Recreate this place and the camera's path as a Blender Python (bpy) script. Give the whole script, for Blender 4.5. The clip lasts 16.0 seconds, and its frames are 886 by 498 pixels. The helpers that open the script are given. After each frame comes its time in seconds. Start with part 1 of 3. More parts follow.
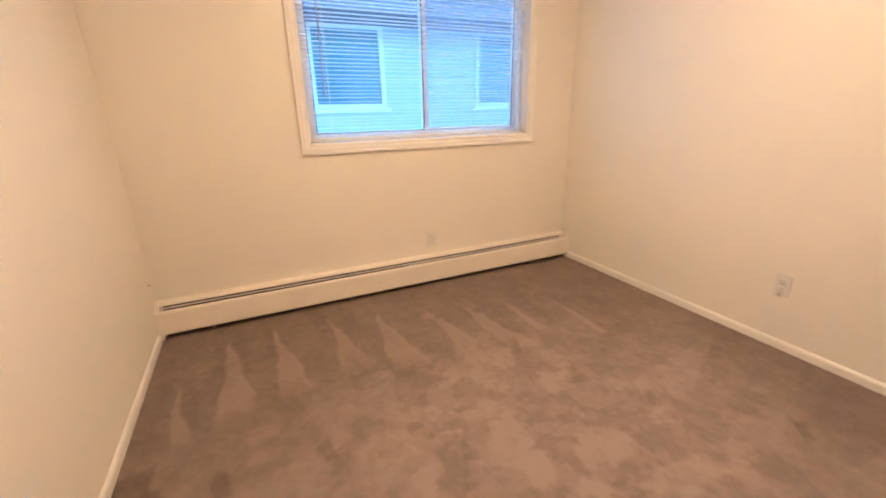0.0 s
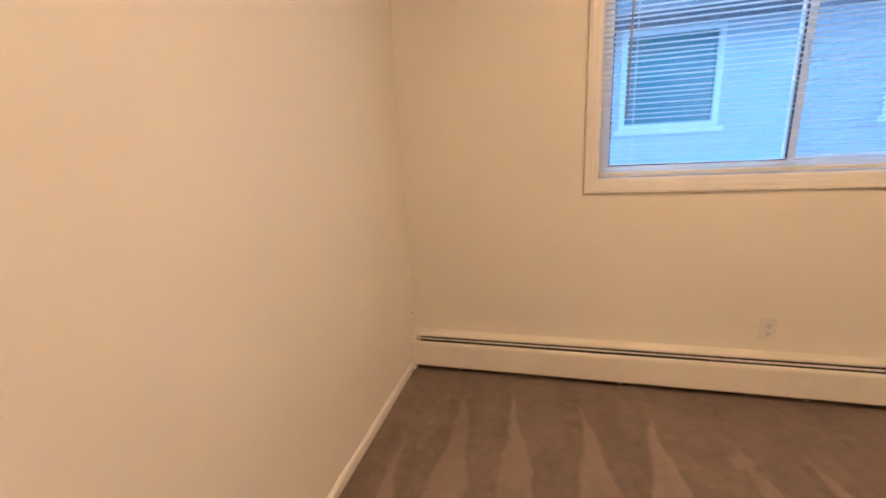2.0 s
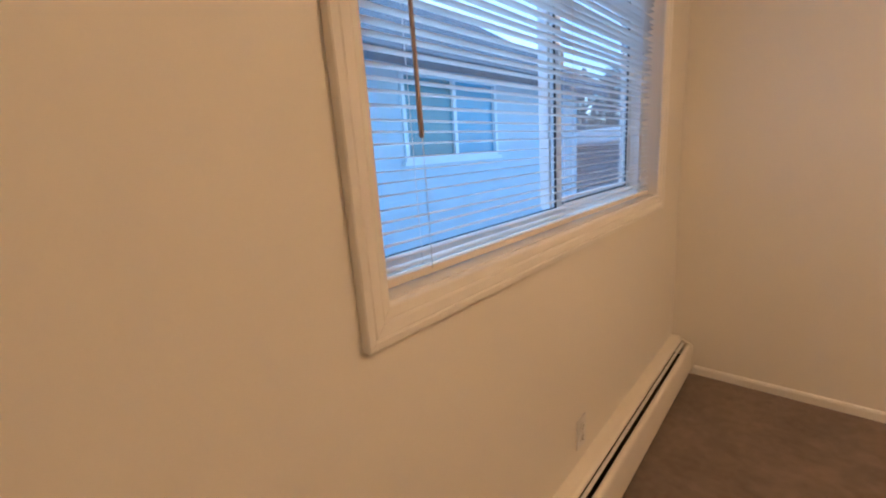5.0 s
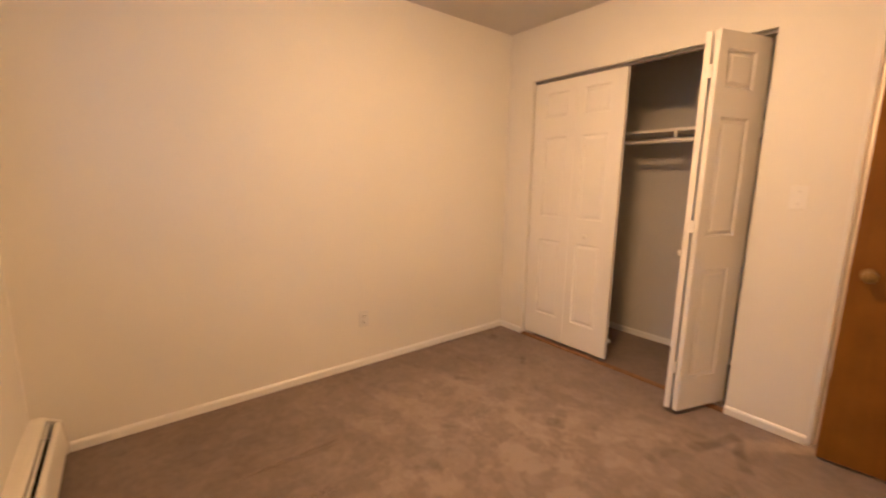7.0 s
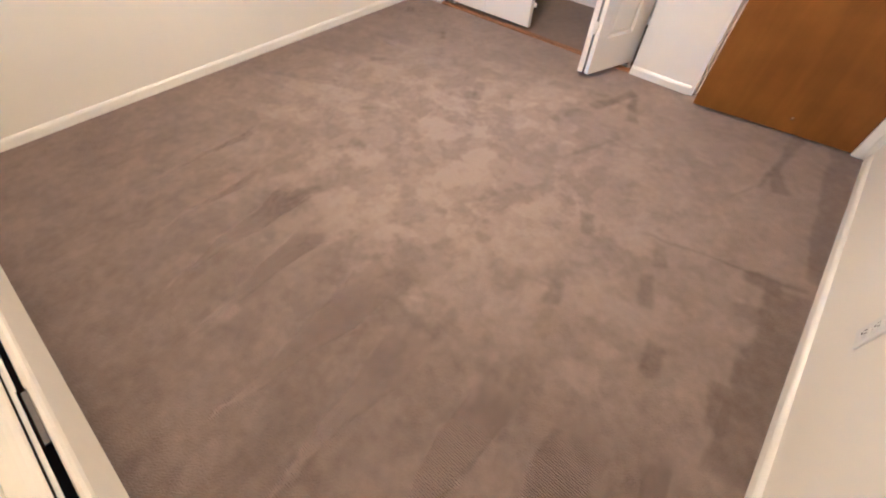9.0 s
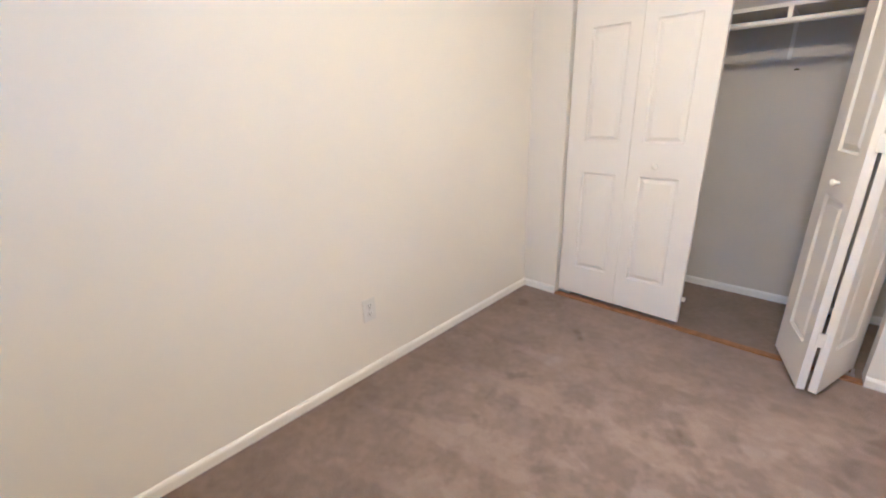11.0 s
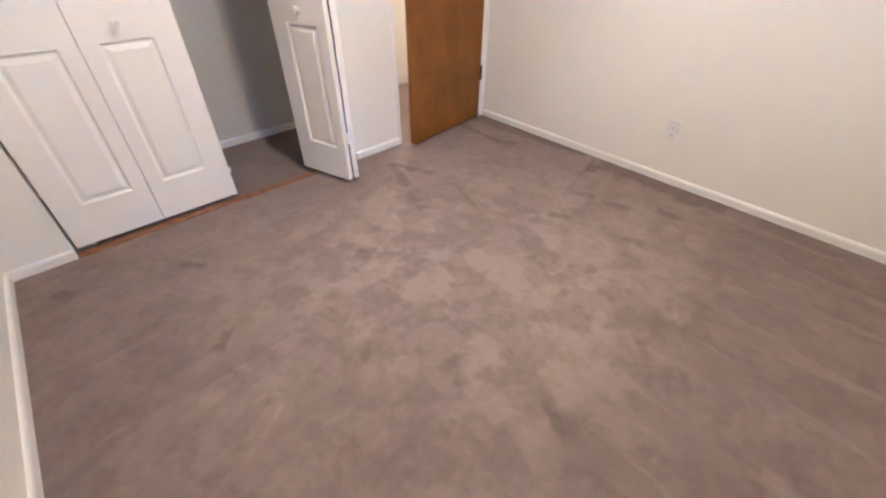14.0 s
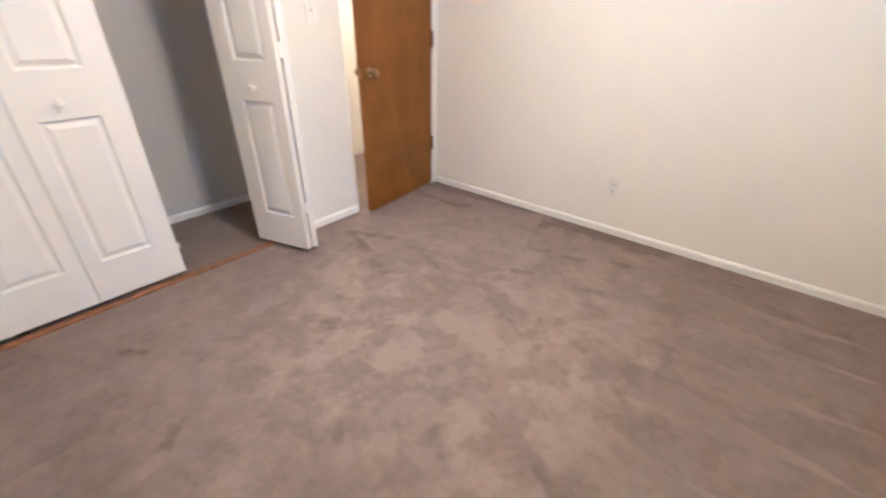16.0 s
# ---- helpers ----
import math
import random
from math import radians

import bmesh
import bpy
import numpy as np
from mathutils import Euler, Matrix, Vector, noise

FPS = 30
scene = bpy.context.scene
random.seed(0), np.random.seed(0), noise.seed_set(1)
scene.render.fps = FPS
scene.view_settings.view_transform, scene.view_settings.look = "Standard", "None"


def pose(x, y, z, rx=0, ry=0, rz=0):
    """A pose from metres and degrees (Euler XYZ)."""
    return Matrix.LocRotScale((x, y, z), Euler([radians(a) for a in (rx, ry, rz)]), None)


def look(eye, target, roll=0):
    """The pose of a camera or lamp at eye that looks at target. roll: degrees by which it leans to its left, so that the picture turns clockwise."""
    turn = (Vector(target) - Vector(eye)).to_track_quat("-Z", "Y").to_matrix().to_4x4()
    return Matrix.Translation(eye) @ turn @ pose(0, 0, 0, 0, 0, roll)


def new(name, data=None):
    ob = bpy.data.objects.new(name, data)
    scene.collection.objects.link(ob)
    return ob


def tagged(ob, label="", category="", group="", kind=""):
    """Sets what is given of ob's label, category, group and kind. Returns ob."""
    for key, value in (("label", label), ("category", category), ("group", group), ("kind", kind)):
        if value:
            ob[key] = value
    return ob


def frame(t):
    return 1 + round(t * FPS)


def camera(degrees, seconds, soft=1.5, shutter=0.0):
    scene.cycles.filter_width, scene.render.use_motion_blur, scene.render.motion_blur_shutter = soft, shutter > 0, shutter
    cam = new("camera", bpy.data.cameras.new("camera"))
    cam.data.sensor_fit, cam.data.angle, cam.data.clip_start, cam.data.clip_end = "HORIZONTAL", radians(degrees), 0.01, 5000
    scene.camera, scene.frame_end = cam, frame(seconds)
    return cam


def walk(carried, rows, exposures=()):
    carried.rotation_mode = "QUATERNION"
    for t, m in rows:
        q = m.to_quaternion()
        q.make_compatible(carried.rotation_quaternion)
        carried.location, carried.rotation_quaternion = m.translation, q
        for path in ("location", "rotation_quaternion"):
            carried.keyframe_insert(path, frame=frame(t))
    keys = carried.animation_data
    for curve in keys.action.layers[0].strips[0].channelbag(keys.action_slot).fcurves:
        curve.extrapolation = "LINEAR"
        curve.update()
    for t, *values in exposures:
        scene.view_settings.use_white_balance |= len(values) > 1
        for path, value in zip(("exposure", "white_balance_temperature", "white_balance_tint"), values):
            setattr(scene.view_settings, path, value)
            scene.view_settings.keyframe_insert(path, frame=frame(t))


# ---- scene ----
# brightness and colour of the lights
SKY, SUN = 0.20, 1.7
LAMP, LAMP_W, HALL_W = (1.0, 0.50, 0.18), 79.0, 62.0
CARPET_DARK, CARPET_LIGHT = (0.084, 0.0645, 0.052, 1), (0.305, 0.243, 0.203, 1)
AJAR = 7.2
cam = camera(94.9, 16.0, soft=2.0, shutter=0.25)
PATH = [
    (0, (0.608, 0.381, 1.218), (1.408, 2.095, 0.569), -1.15),
    (0.5, (0.673, 0.592, 1.222), (1.465, 2.333, 0.636), -2.85),
    (1, (0.705, 0.760, 1.212), (1.208, 2.629, 0.701), -3.45),
    (1.5, (0.773, 0.896, 1.24), (0.636, 2.827, 0.739), -2.2),
    (2, (0.761, 0.956, 1.246), (0.249, 2.821, 0.738), -3.3),
    (2.5, (0.708, 1.05, 1.245), (0.447, 2.953, 0.687), -1.9),
    (3, (0.527, 1.21, 1.245), (0.769, 3.106, 0.655), -1.2),
    (3.2, (0.474, 1.285, 1.252), (0.803, 3.169, 0.668), -0.5),
    (5.3, (0.578, 2.63, 1.276), (2.162, 3.784, 0.879), -2.5),
    (5.5, (0.591, 2.676, 1.282), (2.274, 3.695, 0.917), -0.7),
    (6, (0.612, 2.718, 1.295), (2.572, 2.933, 0.959), 0.6),
    (6.5, (0.548, 2.652, 1.302), (2.423, 2.028, 0.994), 0.2),
    (7, (0.535, 2.596, 1.290), (2.085, 1.380, 0.952), 0.8),
    (7.5, (0.495, 2.539, 1.287), (1.730, 1.051, 0.777), 0.35),
    (8, (0.498, 2.523, 1.243), (1.505, 1.047, 0.344), 1.35),
    (8.5, (0.503, 2.539, 1.192), (1.369, 1.281, -0.100), 2.85),
    (9, (0.497, 2.545, 1.186), (1.315, 1.571, -0.358), 2.2),
    (9.5, (0.555, 2.572, 1.182), (1.618, 1.577, -0.195), -1.5),
    (10, (0.834, 2.530, 1.198), (2.258, 1.389, 0.378), -4.6),
    (10.2, (0.965, 2.493, 1.215), (2.419, 1.339, 0.466), -3.5),
    (12.3, (2.354, 2.286, 1.238), (2.609, 0.404, 0.612), -1.85),
    (12.5, (2.445, 2.286, 1.273), (2.432, 0.391, 0.634), -1.8),
    (13, (2.530, 2.200, 1.260), (1.885, 0.437, 0.575), 0.4),
    (13.5, (2.49, 2.188, 1.244), (1.58, 0.692, 0.278), 0.5),
    (14, (2.482, 2.203, 1.206), (1.416, 1.056, -0.038), 0.4),
    (14.5, (2.47, 2.239, 1.165), (1.324, 1.367, -0.223), 2.8),
    (15, (2.454, 2.285, 1.171), (1.142, 1.639, -0.194), 4.2),
    (15.5, (2.476, 2.275, 1.184), (0.985, 1.626, 0.02), 3.8),
    (16, (2.518, 2.156, 1.191), (1.171, 1.05, 0.21), 0.9),
]
EXPOSURES = [
    (0.0, 1.92, 4270, 3), (0.5, 1.76, 4300, 4), (2.0, 1.5, 4420, 4), (3.0, 1.45, 4450, 4), (5.5, 0.95, 4700, 5), (6.0, 1.08, 4800, 6), (6.5, 1.22, 4950, 7), (7.0, 1.5, 5000, 7), (7.5, 1.76, 4550, 4), (8.0, 1.87, 4250, 3),
    (8.5, 2.1, 3980, 2), (9.0, 2.36, 3590, -1), (9.5, 2.4, 3420, -4), (10.0, 2.3, 3380, -4), (12.5, 1.9, 3380, -1), (13.0, 1.98, 3360, -1), (14.0, 2.15, 3390, 0), (15.0, 2.46, 3380, -1), (16.0, 2.25, 3360, -2)]
walk(cam, [(t, look(eye, target, roll)) for t, eye, target, roll in PATH], EXPOSURES)

# ---- world, sun, lamps ----
world = bpy.data.worlds.new("world")
scene.world = world
world.use_nodes = True
wn = world.node_tree
sky = wn.nodes.new("ShaderNodeTexSky")
sky.sky_type = "NISHITA"
sky.sun_disc = False
sky.sun_elevation = radians(52)
sky.sun_rotation = radians(10)
wn.links.new(sky.outputs[0], wn.nodes["Background"].inputs[0])
wn.nodes["Background"].inputs[1].default_value = SKY


def lamp(name, kind, m, energy, colour):
    data = bpy.data.lights.new(name, kind)
    data.energy, data.color = energy, colour
    ob = new(name, data)
    ob.matrix_world = m
    return ob


sun = lamp("sun", "SUN", look((3.5, 12, 13), (2, 3, 1)), SUN, (0.60, 0.81, 1.0))
sun.data.angle = radians(60)

# ---- materials ----


def material(name, base, rough=0.6, metal=0.0, vary=0.06, scale=6.0, bump=0.0, fine=200.0, spec=0.5, tint=None):
    """A surface with slow stains, fine grain and a little relief."""
    m = bpy.data.materials.new(name)
    m.use_nodes = True
    t = m.node_tree
    b = t.nodes["Principled BSDF"]
    b.inputs["Roughness"].default_value, b.inputs["Metallic"].default_value = rough, metal
    b.inputs["Specular IOR Level"].default_value = spec
    co = t.nodes.new("ShaderNodeTexCoord")
    slow, grain = t.nodes.new("ShaderNodeTexNoise"), t.nodes.new("ShaderNodeTexNoise")
    slow.inputs["Scale"].default_value, slow.inputs["Detail"].default_value = scale, 5
    grain.inputs["Scale"].default_value, grain.inputs["Detail"].default_value = fine, 3
    for n in (slow, grain):
        t.links.new(co.outputs["Object"], n.inputs["Vector"])
    ramp = t.nodes.new("ShaderNodeMapRange")
    ramp.inputs["To Min"].default_value, ramp.inputs["To Max"].default_value = 1 - vary, 1 + vary
    ramp.inputs["From Min"].default_value, ramp.inputs["From Max"].default_value = 0.3, 0.7
    t.links.new(slow.outputs[0], ramp.inputs[0])
    ramp2 = t.nodes.new("ShaderNodeMapRange")
    ramp2.inputs["To Min"].default_value, ramp2.inputs["To Max"].default_value = 1 - vary * 0.5, 1 + vary * 0.5
    t.links.new(grain.outputs[0], ramp2.inputs[0])
    mul = t.nodes.new("ShaderNodeMath")
    mul.operation = "MULTIPLY"
    t.links.new(ramp.outputs[0], mul.inputs[0]), t.links.new(ramp2.outputs[0], mul.inputs[1])
    mix = t.nodes.new("ShaderNodeVectorMath")
    mix.operation = "SCALE"
    mix.inputs[0].default_value = base
    t.links.new(mul.outputs[0], mix.inputs["Scale"])
    t.links.new(mix.outputs[0], b.inputs["Base Color"])
    rr = t.nodes.new("ShaderNodeMapRange")
    rr.inputs["To Min"].default_value, rr.inputs["To Max"].default_value = max(rough - 0.08, 0.02), min(rough + 0.08, 1)
    t.links.new(slow.outputs[0], rr.inputs[0]), t.links.new(rr.outputs[0], b.inputs["Roughness"])
    if bump:
        bp = t.nodes.new("ShaderNodeBump")
        bp.inputs["Strength"].default_value, bp.inputs["Distance"].default_value = 1.0, bump
        t.links.new(grain.outputs[0], bp.inputs["Height"]), t.links.new(bp.outputs[0], b.inputs["Normal"])
    return m


def glowing(name, colour, strength):
    m = bpy.data.materials.new(name)
    m.use_nodes = True
    b = m.node_tree.nodes["Principled BSDF"]
    b.inputs["Base Color"].default_value = (0.8, 0.8, 0.78, 1)
    b.inputs["Emission Color"].default_value = (*colour, 1)
    # the glass is brightest under the bulb and dimmer towards the rim
    t = m.node_tree
    co, flat, far, fall = t.nodes.new("ShaderNodeTexCoord"), t.nodes.new("ShaderNodeVectorMath"), t.nodes.new("ShaderNodeVectorMath"), t.nodes.new("ShaderNodeMapRange")
    flat.operation, far.operation = "MULTIPLY", "LENGTH"
    flat.inputs[1].default_value = (1, 1, 0)
    fall.interpolation_type = "SMOOTHSTEP"
    for key, value in (("From Min", 0.045), ("From Max", 0.115), ("To Min", 1.75 * strength), ("To Max", 0.58 * strength)):
        fall.inputs[key].default_value = value
    t.links.new(co.outputs["Object"], flat.inputs[0]), t.links.new(flat.outputs[0], far.inputs[0])
    t.links.new(far.outputs["Value"], fall.inputs[0]), t.links.new(fall.outputs[0], b.inputs["Emission Strength"])
    return m


PAINT = material("wall_paint", (0.80, 0.77, 0.695), 0.55, vary=0.02, scale=1.3, bump=0.00025, fine=190)
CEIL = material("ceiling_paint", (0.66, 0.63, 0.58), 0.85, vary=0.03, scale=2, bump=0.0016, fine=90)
TRIM = material("trim_paint", (0.82, 0.80, 0.75), 0.35, vary=0.03, scale=9, bump=0.0002, fine=60)
DOORWHITE = material("closet_door_paint", (0.84, 0.81, 0.745), 0.38, vary=0.02, scale=4, bump=0.0003, fine=120)
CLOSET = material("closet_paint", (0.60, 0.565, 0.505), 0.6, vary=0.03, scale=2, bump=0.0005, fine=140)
HEATER = material("heater_enamel", (0.80, 0.76, 0.67), 0.32, vary=0.04, scale=5, bump=0.0002, fine=30)
INNER = material("heater_inside", (0.014, 0.012, 0.011), 0.8, vary=0.3, scale=20)
STEEL = material("galvanised_steel", (0.52, 0.50, 0.47), 0.35, 0.9, vary=0.1, scale=30)
DAMPER = material("damper_metal", (0.74, 0.72, 0.68), 0.4, 0.2, vary=0.1, scale=30)
TRACKM = material("track_metal", (0.22, 0.21, 0.20), 0.6, 0.3, vary=0.1, scale=30)
BRASS = material("aged_brass", (0.30, 0.20, 0.075), 0.30, 1.0, vary=0.15, scale=60)
VINYL = material("white_vinyl", (0.80, 0.80, 0.79), 0.35, vary=0.02, scale=8)
SLAT = material("blind_slat", (0.80, 0.79, 0.77), 0.32, vary=0.02, scale=12)


def translucent(m, share):
    """Thin plastic lets part of the light through."""
    t = m.node_tree
    tr, mx = t.nodes.new("ShaderNodeBsdfTranslucent"), t.nodes.new("ShaderNodeMixShader")
    tr.inputs[0].default_value = (0.8, 0.79, 0.77, 1)
    mx.inputs[0].default_value = share
    t.links.new(t.nodes["Principled BSDF"].outputs[0], mx.inputs[1]), t.links.new(tr.outputs[0], mx.inputs[2])
    t.links.new(mx.outputs[0], t.nodes["Material Output"].inputs[0])


translucent(SLAT, 0.46)
WANDM = material("wand_plastic", (0.42, 0.34, 0.29), 0.25, vary=0.05)
CORD = material("cord", (0.75, 0.73, 0.70), 0.8)
SILLM = material("sill_gloss", (0.86, 0.86, 0.85), 0.16, vary=0.03, scale=14)
RAIL = material("rail_enamel", (0.80, 0.74, 0.63), 0.35, vary=0.02, scale=12)
GASKET = material("gasket", (0.03, 0.03, 0.03), 0.6)
PLASTIC = material("plate_plastic", (0.73, 0.72, 0.685), 0.3, vary=0.02, scale=20)
SLOT = material("outlet_slot", (0.04, 0.035, 0.03), 0.6)
SIDING = material("stucco", (0.44, 0.55, 0.60), 0.9, vary=0.06, scale=3, bump=0.004, fine=60)
ROOFM = material("shingle", (0.10, 0.10, 0.105), 0.9, vary=0.25, scale=8, bump=0.004, fine=40)
GROUNDM = material("snowy_ground", (0.70, 0.71, 0.72), 0.95, vary=0.15, scale=2, bump=0.01, fine=30)
BARK = material("bark", (0.10, 0.085, 0.07), 0.9, vary=0.3, scale=9, bump=0.01, fine=30)
LEAF = material("needles", (0.05, 0.065, 0.05), 0.8, vary=0.35, scale=5)
HINGE = material("dull_hinge_brass", (0.15, 0.085, 0.035), 0.42, 0.9, vary=0.2, scale=60)
STRIP = material("worn_wood_strip", (0.22, 0.105, 0.038), 0.6, vary=0.3, scale=25, bump=0.0006, fine=90)
GLOW = glowing("lit_glass", LAMP, LAMP_W)
GLOWHALL = glowing("lit_glass_hall", LAMP, HALL_W)


def glass_material():
    m = bpy.data.materials.new("window_glass")
    m.use_nodes = True
    t = m.node_tree
    b = t.nodes["Principled BSDF"]
    b.inputs["Base Color"].default_value = (1, 1, 1, 1)
    b.inputs["Roughness"].default_value = 0.0
    b.inputs["Transmission Weight"].default_value = 1.0
    b.inputs["IOR"].default_value = 1.45
    return m


GLASS = glass_material()


def screen_material():
    """Fine mesh: half open, half grey thread that scatters the daylight."""
    m = bpy.data.materials.new("insect_mesh")
    m.use_nodes = True
    t = m.node_tree
    clear, thread, glow, both, mix = (t.nodes.new("ShaderNode" + k) for k in ("BsdfTransparent", "BsdfDiffuse", "BsdfTranslucent", "MixShader", "MixShader"))
    thread.inputs[0].default_value = glow.inputs[0].default_value = (0.34, 0.36, 0.42, 1)
    both.inputs[0].default_value, mix.inputs[0].default_value = 0.5, 0.18
    t.links.new(thread.outputs[0], both.inputs[1]), t.links.new(glow.outputs[0], both.inputs[2])
    t.links.new(clear.outputs[0], mix.inputs[1]), t.links.new(both.outputs[0], mix.inputs[2])
    t.links.new(mix.outputs[0], t.nodes["Material Output"].inputs[0])
    return m


SCREEN = screen_material()


def dark_glass():
    m = bpy.data.materials.new("dark_glass")
    m.use_nodes = True
    b = m.node_tree.nodes["Principled BSDF"]
    b.inputs["Base Color"].default_value = (0.11, 0.24, 0.28, 1)
    b.inputs["Roughness"].default_value = 0.08
    return m


DARKGLASS = dark_glass()


def wood_material():
    m = bpy.data.materials.new("varnished_veneer")
    m.use_nodes = True
    t = m.node_tree
    b = t.nodes["Principled BSDF"]
    b.inputs["Roughness"].default_value = 0.36
    b.inputs["Specular IOR Level"].default_value = 0.25
    co, mp = t.nodes.new("ShaderNodeTexCoord"), t.nodes.new("ShaderNodeMapping")
    mp.inputs["Scale"].default_value = (7, 7, 0.8)
    t.links.new(co.outputs["Object"], mp.inputs[0])
    big, fine, blot = (t.nodes.new("ShaderNodeTexNoise") for _ in range(3))
    big.inputs["Scale"].default_value, big.inputs["Detail"].default_value, big.inputs["Distortion"].default_value = 1.0, 5, 2.2
    fine.inputs["Scale"].default_value, fine.inputs["Detail"].default_value = 9, 4
    blot.inputs["Scale"].default_value, blot.inputs["Detail"].default_value = 5.0, 5
    t.links.new(mp.outputs[0], big.inputs[0]), t.links.new(mp.outputs[0], fine.inputs[0])
    t.links.new(co.outputs["Object"], blot.inputs[0])
    mix = t.nodes.new("ShaderNodeMix")
    mix.inputs[0].default_value = 0.25
    t.links.new(big.outputs[0], mix.inputs[2]), t.links.new(fine.outputs[0], mix.inputs[3])
    mix2 = t.nodes.new("ShaderNodeMix")
    mix2.inputs[0].default_value = 0.55
    t.links.new(mix.outputs[0], mix2.inputs[2]), t.links.new(blot.outputs[0], mix2.inputs[3])
    ramp = t.nodes.new("ShaderNodeValToRGB")
    ramp.color_ramp.elements[0].position, ramp.color_ramp.elements[0].color = 0.2, WOOD_DARK
    ramp.color_ramp.elements[1].position, ramp.color_ramp.elements[1].color = 0.8, WOOD_LIGHT
    t.links.new(mix2.outputs[0], ramp.inputs[0]), t.links.new(ramp.outputs[0], b.inputs["Base Color"])
    bp = t.nodes.new("ShaderNodeBump")
    bp.inputs["Distance"].default_value, bp.inputs["Strength"].default_value = 0.0004, 0.6
    t.links.new(fine.outputs[0], bp.inputs["Height"]), t.links.new(bp.outputs[0], b.inputs["Normal"])
    return m


WOOD_DARK, WOOD_LIGHT = (0.125, 0.046, 0.002, 1), (0.272, 0.114, 0.004, 1)
WOOD = wood_material()


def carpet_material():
    """Cut pile: the sheen of pile brushed towards or away is put into the colour."""
    m = bpy.data.materials.new("taupe_carpet")
    m.use_nodes = True
    t = m.node_tree
    b = t.nodes["Principled BSDF"]
    b.inputs["Roughness"].default_value = 0.95
    b.inputs["Specular IOR Level"].default_value = 0.1
    b.inputs["Sheen Weight"].default_value = 0.25
    b.inputs["Sheen Roughness"].default_value = 0.6
    b.inputs["Sheen Tint"].default_value = (0.8, 0.65, 0.58, 1)
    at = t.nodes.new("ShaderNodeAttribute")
    at.attribute_name = "nap_shade"
    co = t.nodes.new("ShaderNodeTexCoord")
    tuft, mid = t.nodes.new("ShaderNodeTexNoise"), t.nodes.new("ShaderNodeTexNoise")
    tuft.inputs["Scale"].default_value, tuft.inputs["Detail"].default_value = 260, 3
    mid.inputs["Scale"].default_value, mid.inputs["Detail"].default_value = 28, 4
    t.links.new(co.outputs["Object"], tuft.inputs[0]), t.links.new(co.outputs["Object"], mid.inputs[0])
    a = t.nodes.new("ShaderNodeMath")
    a.operation = "MULTIPLY_ADD"
    a.inputs[1].default_value, a.inputs[2].default_value = 0.15, -0.075
    t.links.new(tuft.outputs[0], a.inputs[0])
    a2 = t.nodes.new("ShaderNodeMath")
    a2.operation = "MULTIPLY_ADD"
    a2.inputs[1].default_value = 0.35
    t.links.new(mid.outputs[0], a2.inputs[0]), t.links.new(a.outputs[0], a2.inputs[2])
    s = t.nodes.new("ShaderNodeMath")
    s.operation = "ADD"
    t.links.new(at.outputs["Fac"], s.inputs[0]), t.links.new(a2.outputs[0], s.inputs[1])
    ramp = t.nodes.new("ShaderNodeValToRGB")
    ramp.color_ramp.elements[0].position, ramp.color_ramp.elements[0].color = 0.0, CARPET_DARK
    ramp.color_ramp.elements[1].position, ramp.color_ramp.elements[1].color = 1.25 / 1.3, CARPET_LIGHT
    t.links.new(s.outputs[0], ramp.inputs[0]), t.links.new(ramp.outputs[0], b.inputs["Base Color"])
    bp = t.nodes.new("ShaderNodeBump")
    bp.inputs["Distance"].default_value = 0.0010
    t.links.new(tuft.outputs[0], bp.inputs["Height"]), t.links.new(bp.outputs[0], b.inputs["Normal"])
    return m


CARPET = carpet_material()

# ---- building blocks ----


def box(bm, x0, x1, y0, y1, z0, z1, bevel=0.0, m=None):
    """A box added to bm, with rounded edges if asked, then moved by m."""
    r = bmesh.ops.create_cube(bm, size=1)
    vs = r["verts"]
    for v in vs:
        v.co = Vector(((x0 + x1) / 2 + v.co.x * (x1 - x0), (y0 + y1) / 2 + v.co.y * (y1 - y0), (z0 + z1) / 2 + v.co.z * (z1 - z0)))
    if bevel:
        es = list({e for v in vs for e in v.link_edges})
        out = bmesh.ops.bevel(bm, geom=es, offset=bevel, segments=2, profile=0.5, affect="EDGES")
        vs = list(set(out["verts"]) | {v for v in vs if v.is_valid})
    if m is not None:
        bmesh.ops.transform(bm, matrix=m, verts=[v for v in vs if v.is_valid])
    return bm


def boxes(*rows, bevel=0.0):
    bm = bmesh.new()
    for r in rows:
        box(bm, *r, bevel=bevel)
    return bm


def sweep(profile, x0, x1, axis="x"):
    """A closed outline of (depth, height) pairs drawn out from x0 to x1 along x, depth running along -y; ends closed."""
    bm = bmesh.new()
    ends = []
    for x in (x0, x1):
        ends.append([bm.verts.new((x, -d, z)) for d, z in profile])
    n = len(profile)
    for i in range(n):
        bm.faces.new((ends[0][i], ends[0][(i + 1) % n], ends[1][(i + 1) % n], ends[1][i]))
    bm.faces.new(ends[0][::-1]), bm.faces.new(ends[1])
    bmesh.ops.recalc_face_normals(bm, faces=bm.faces)
    return bm


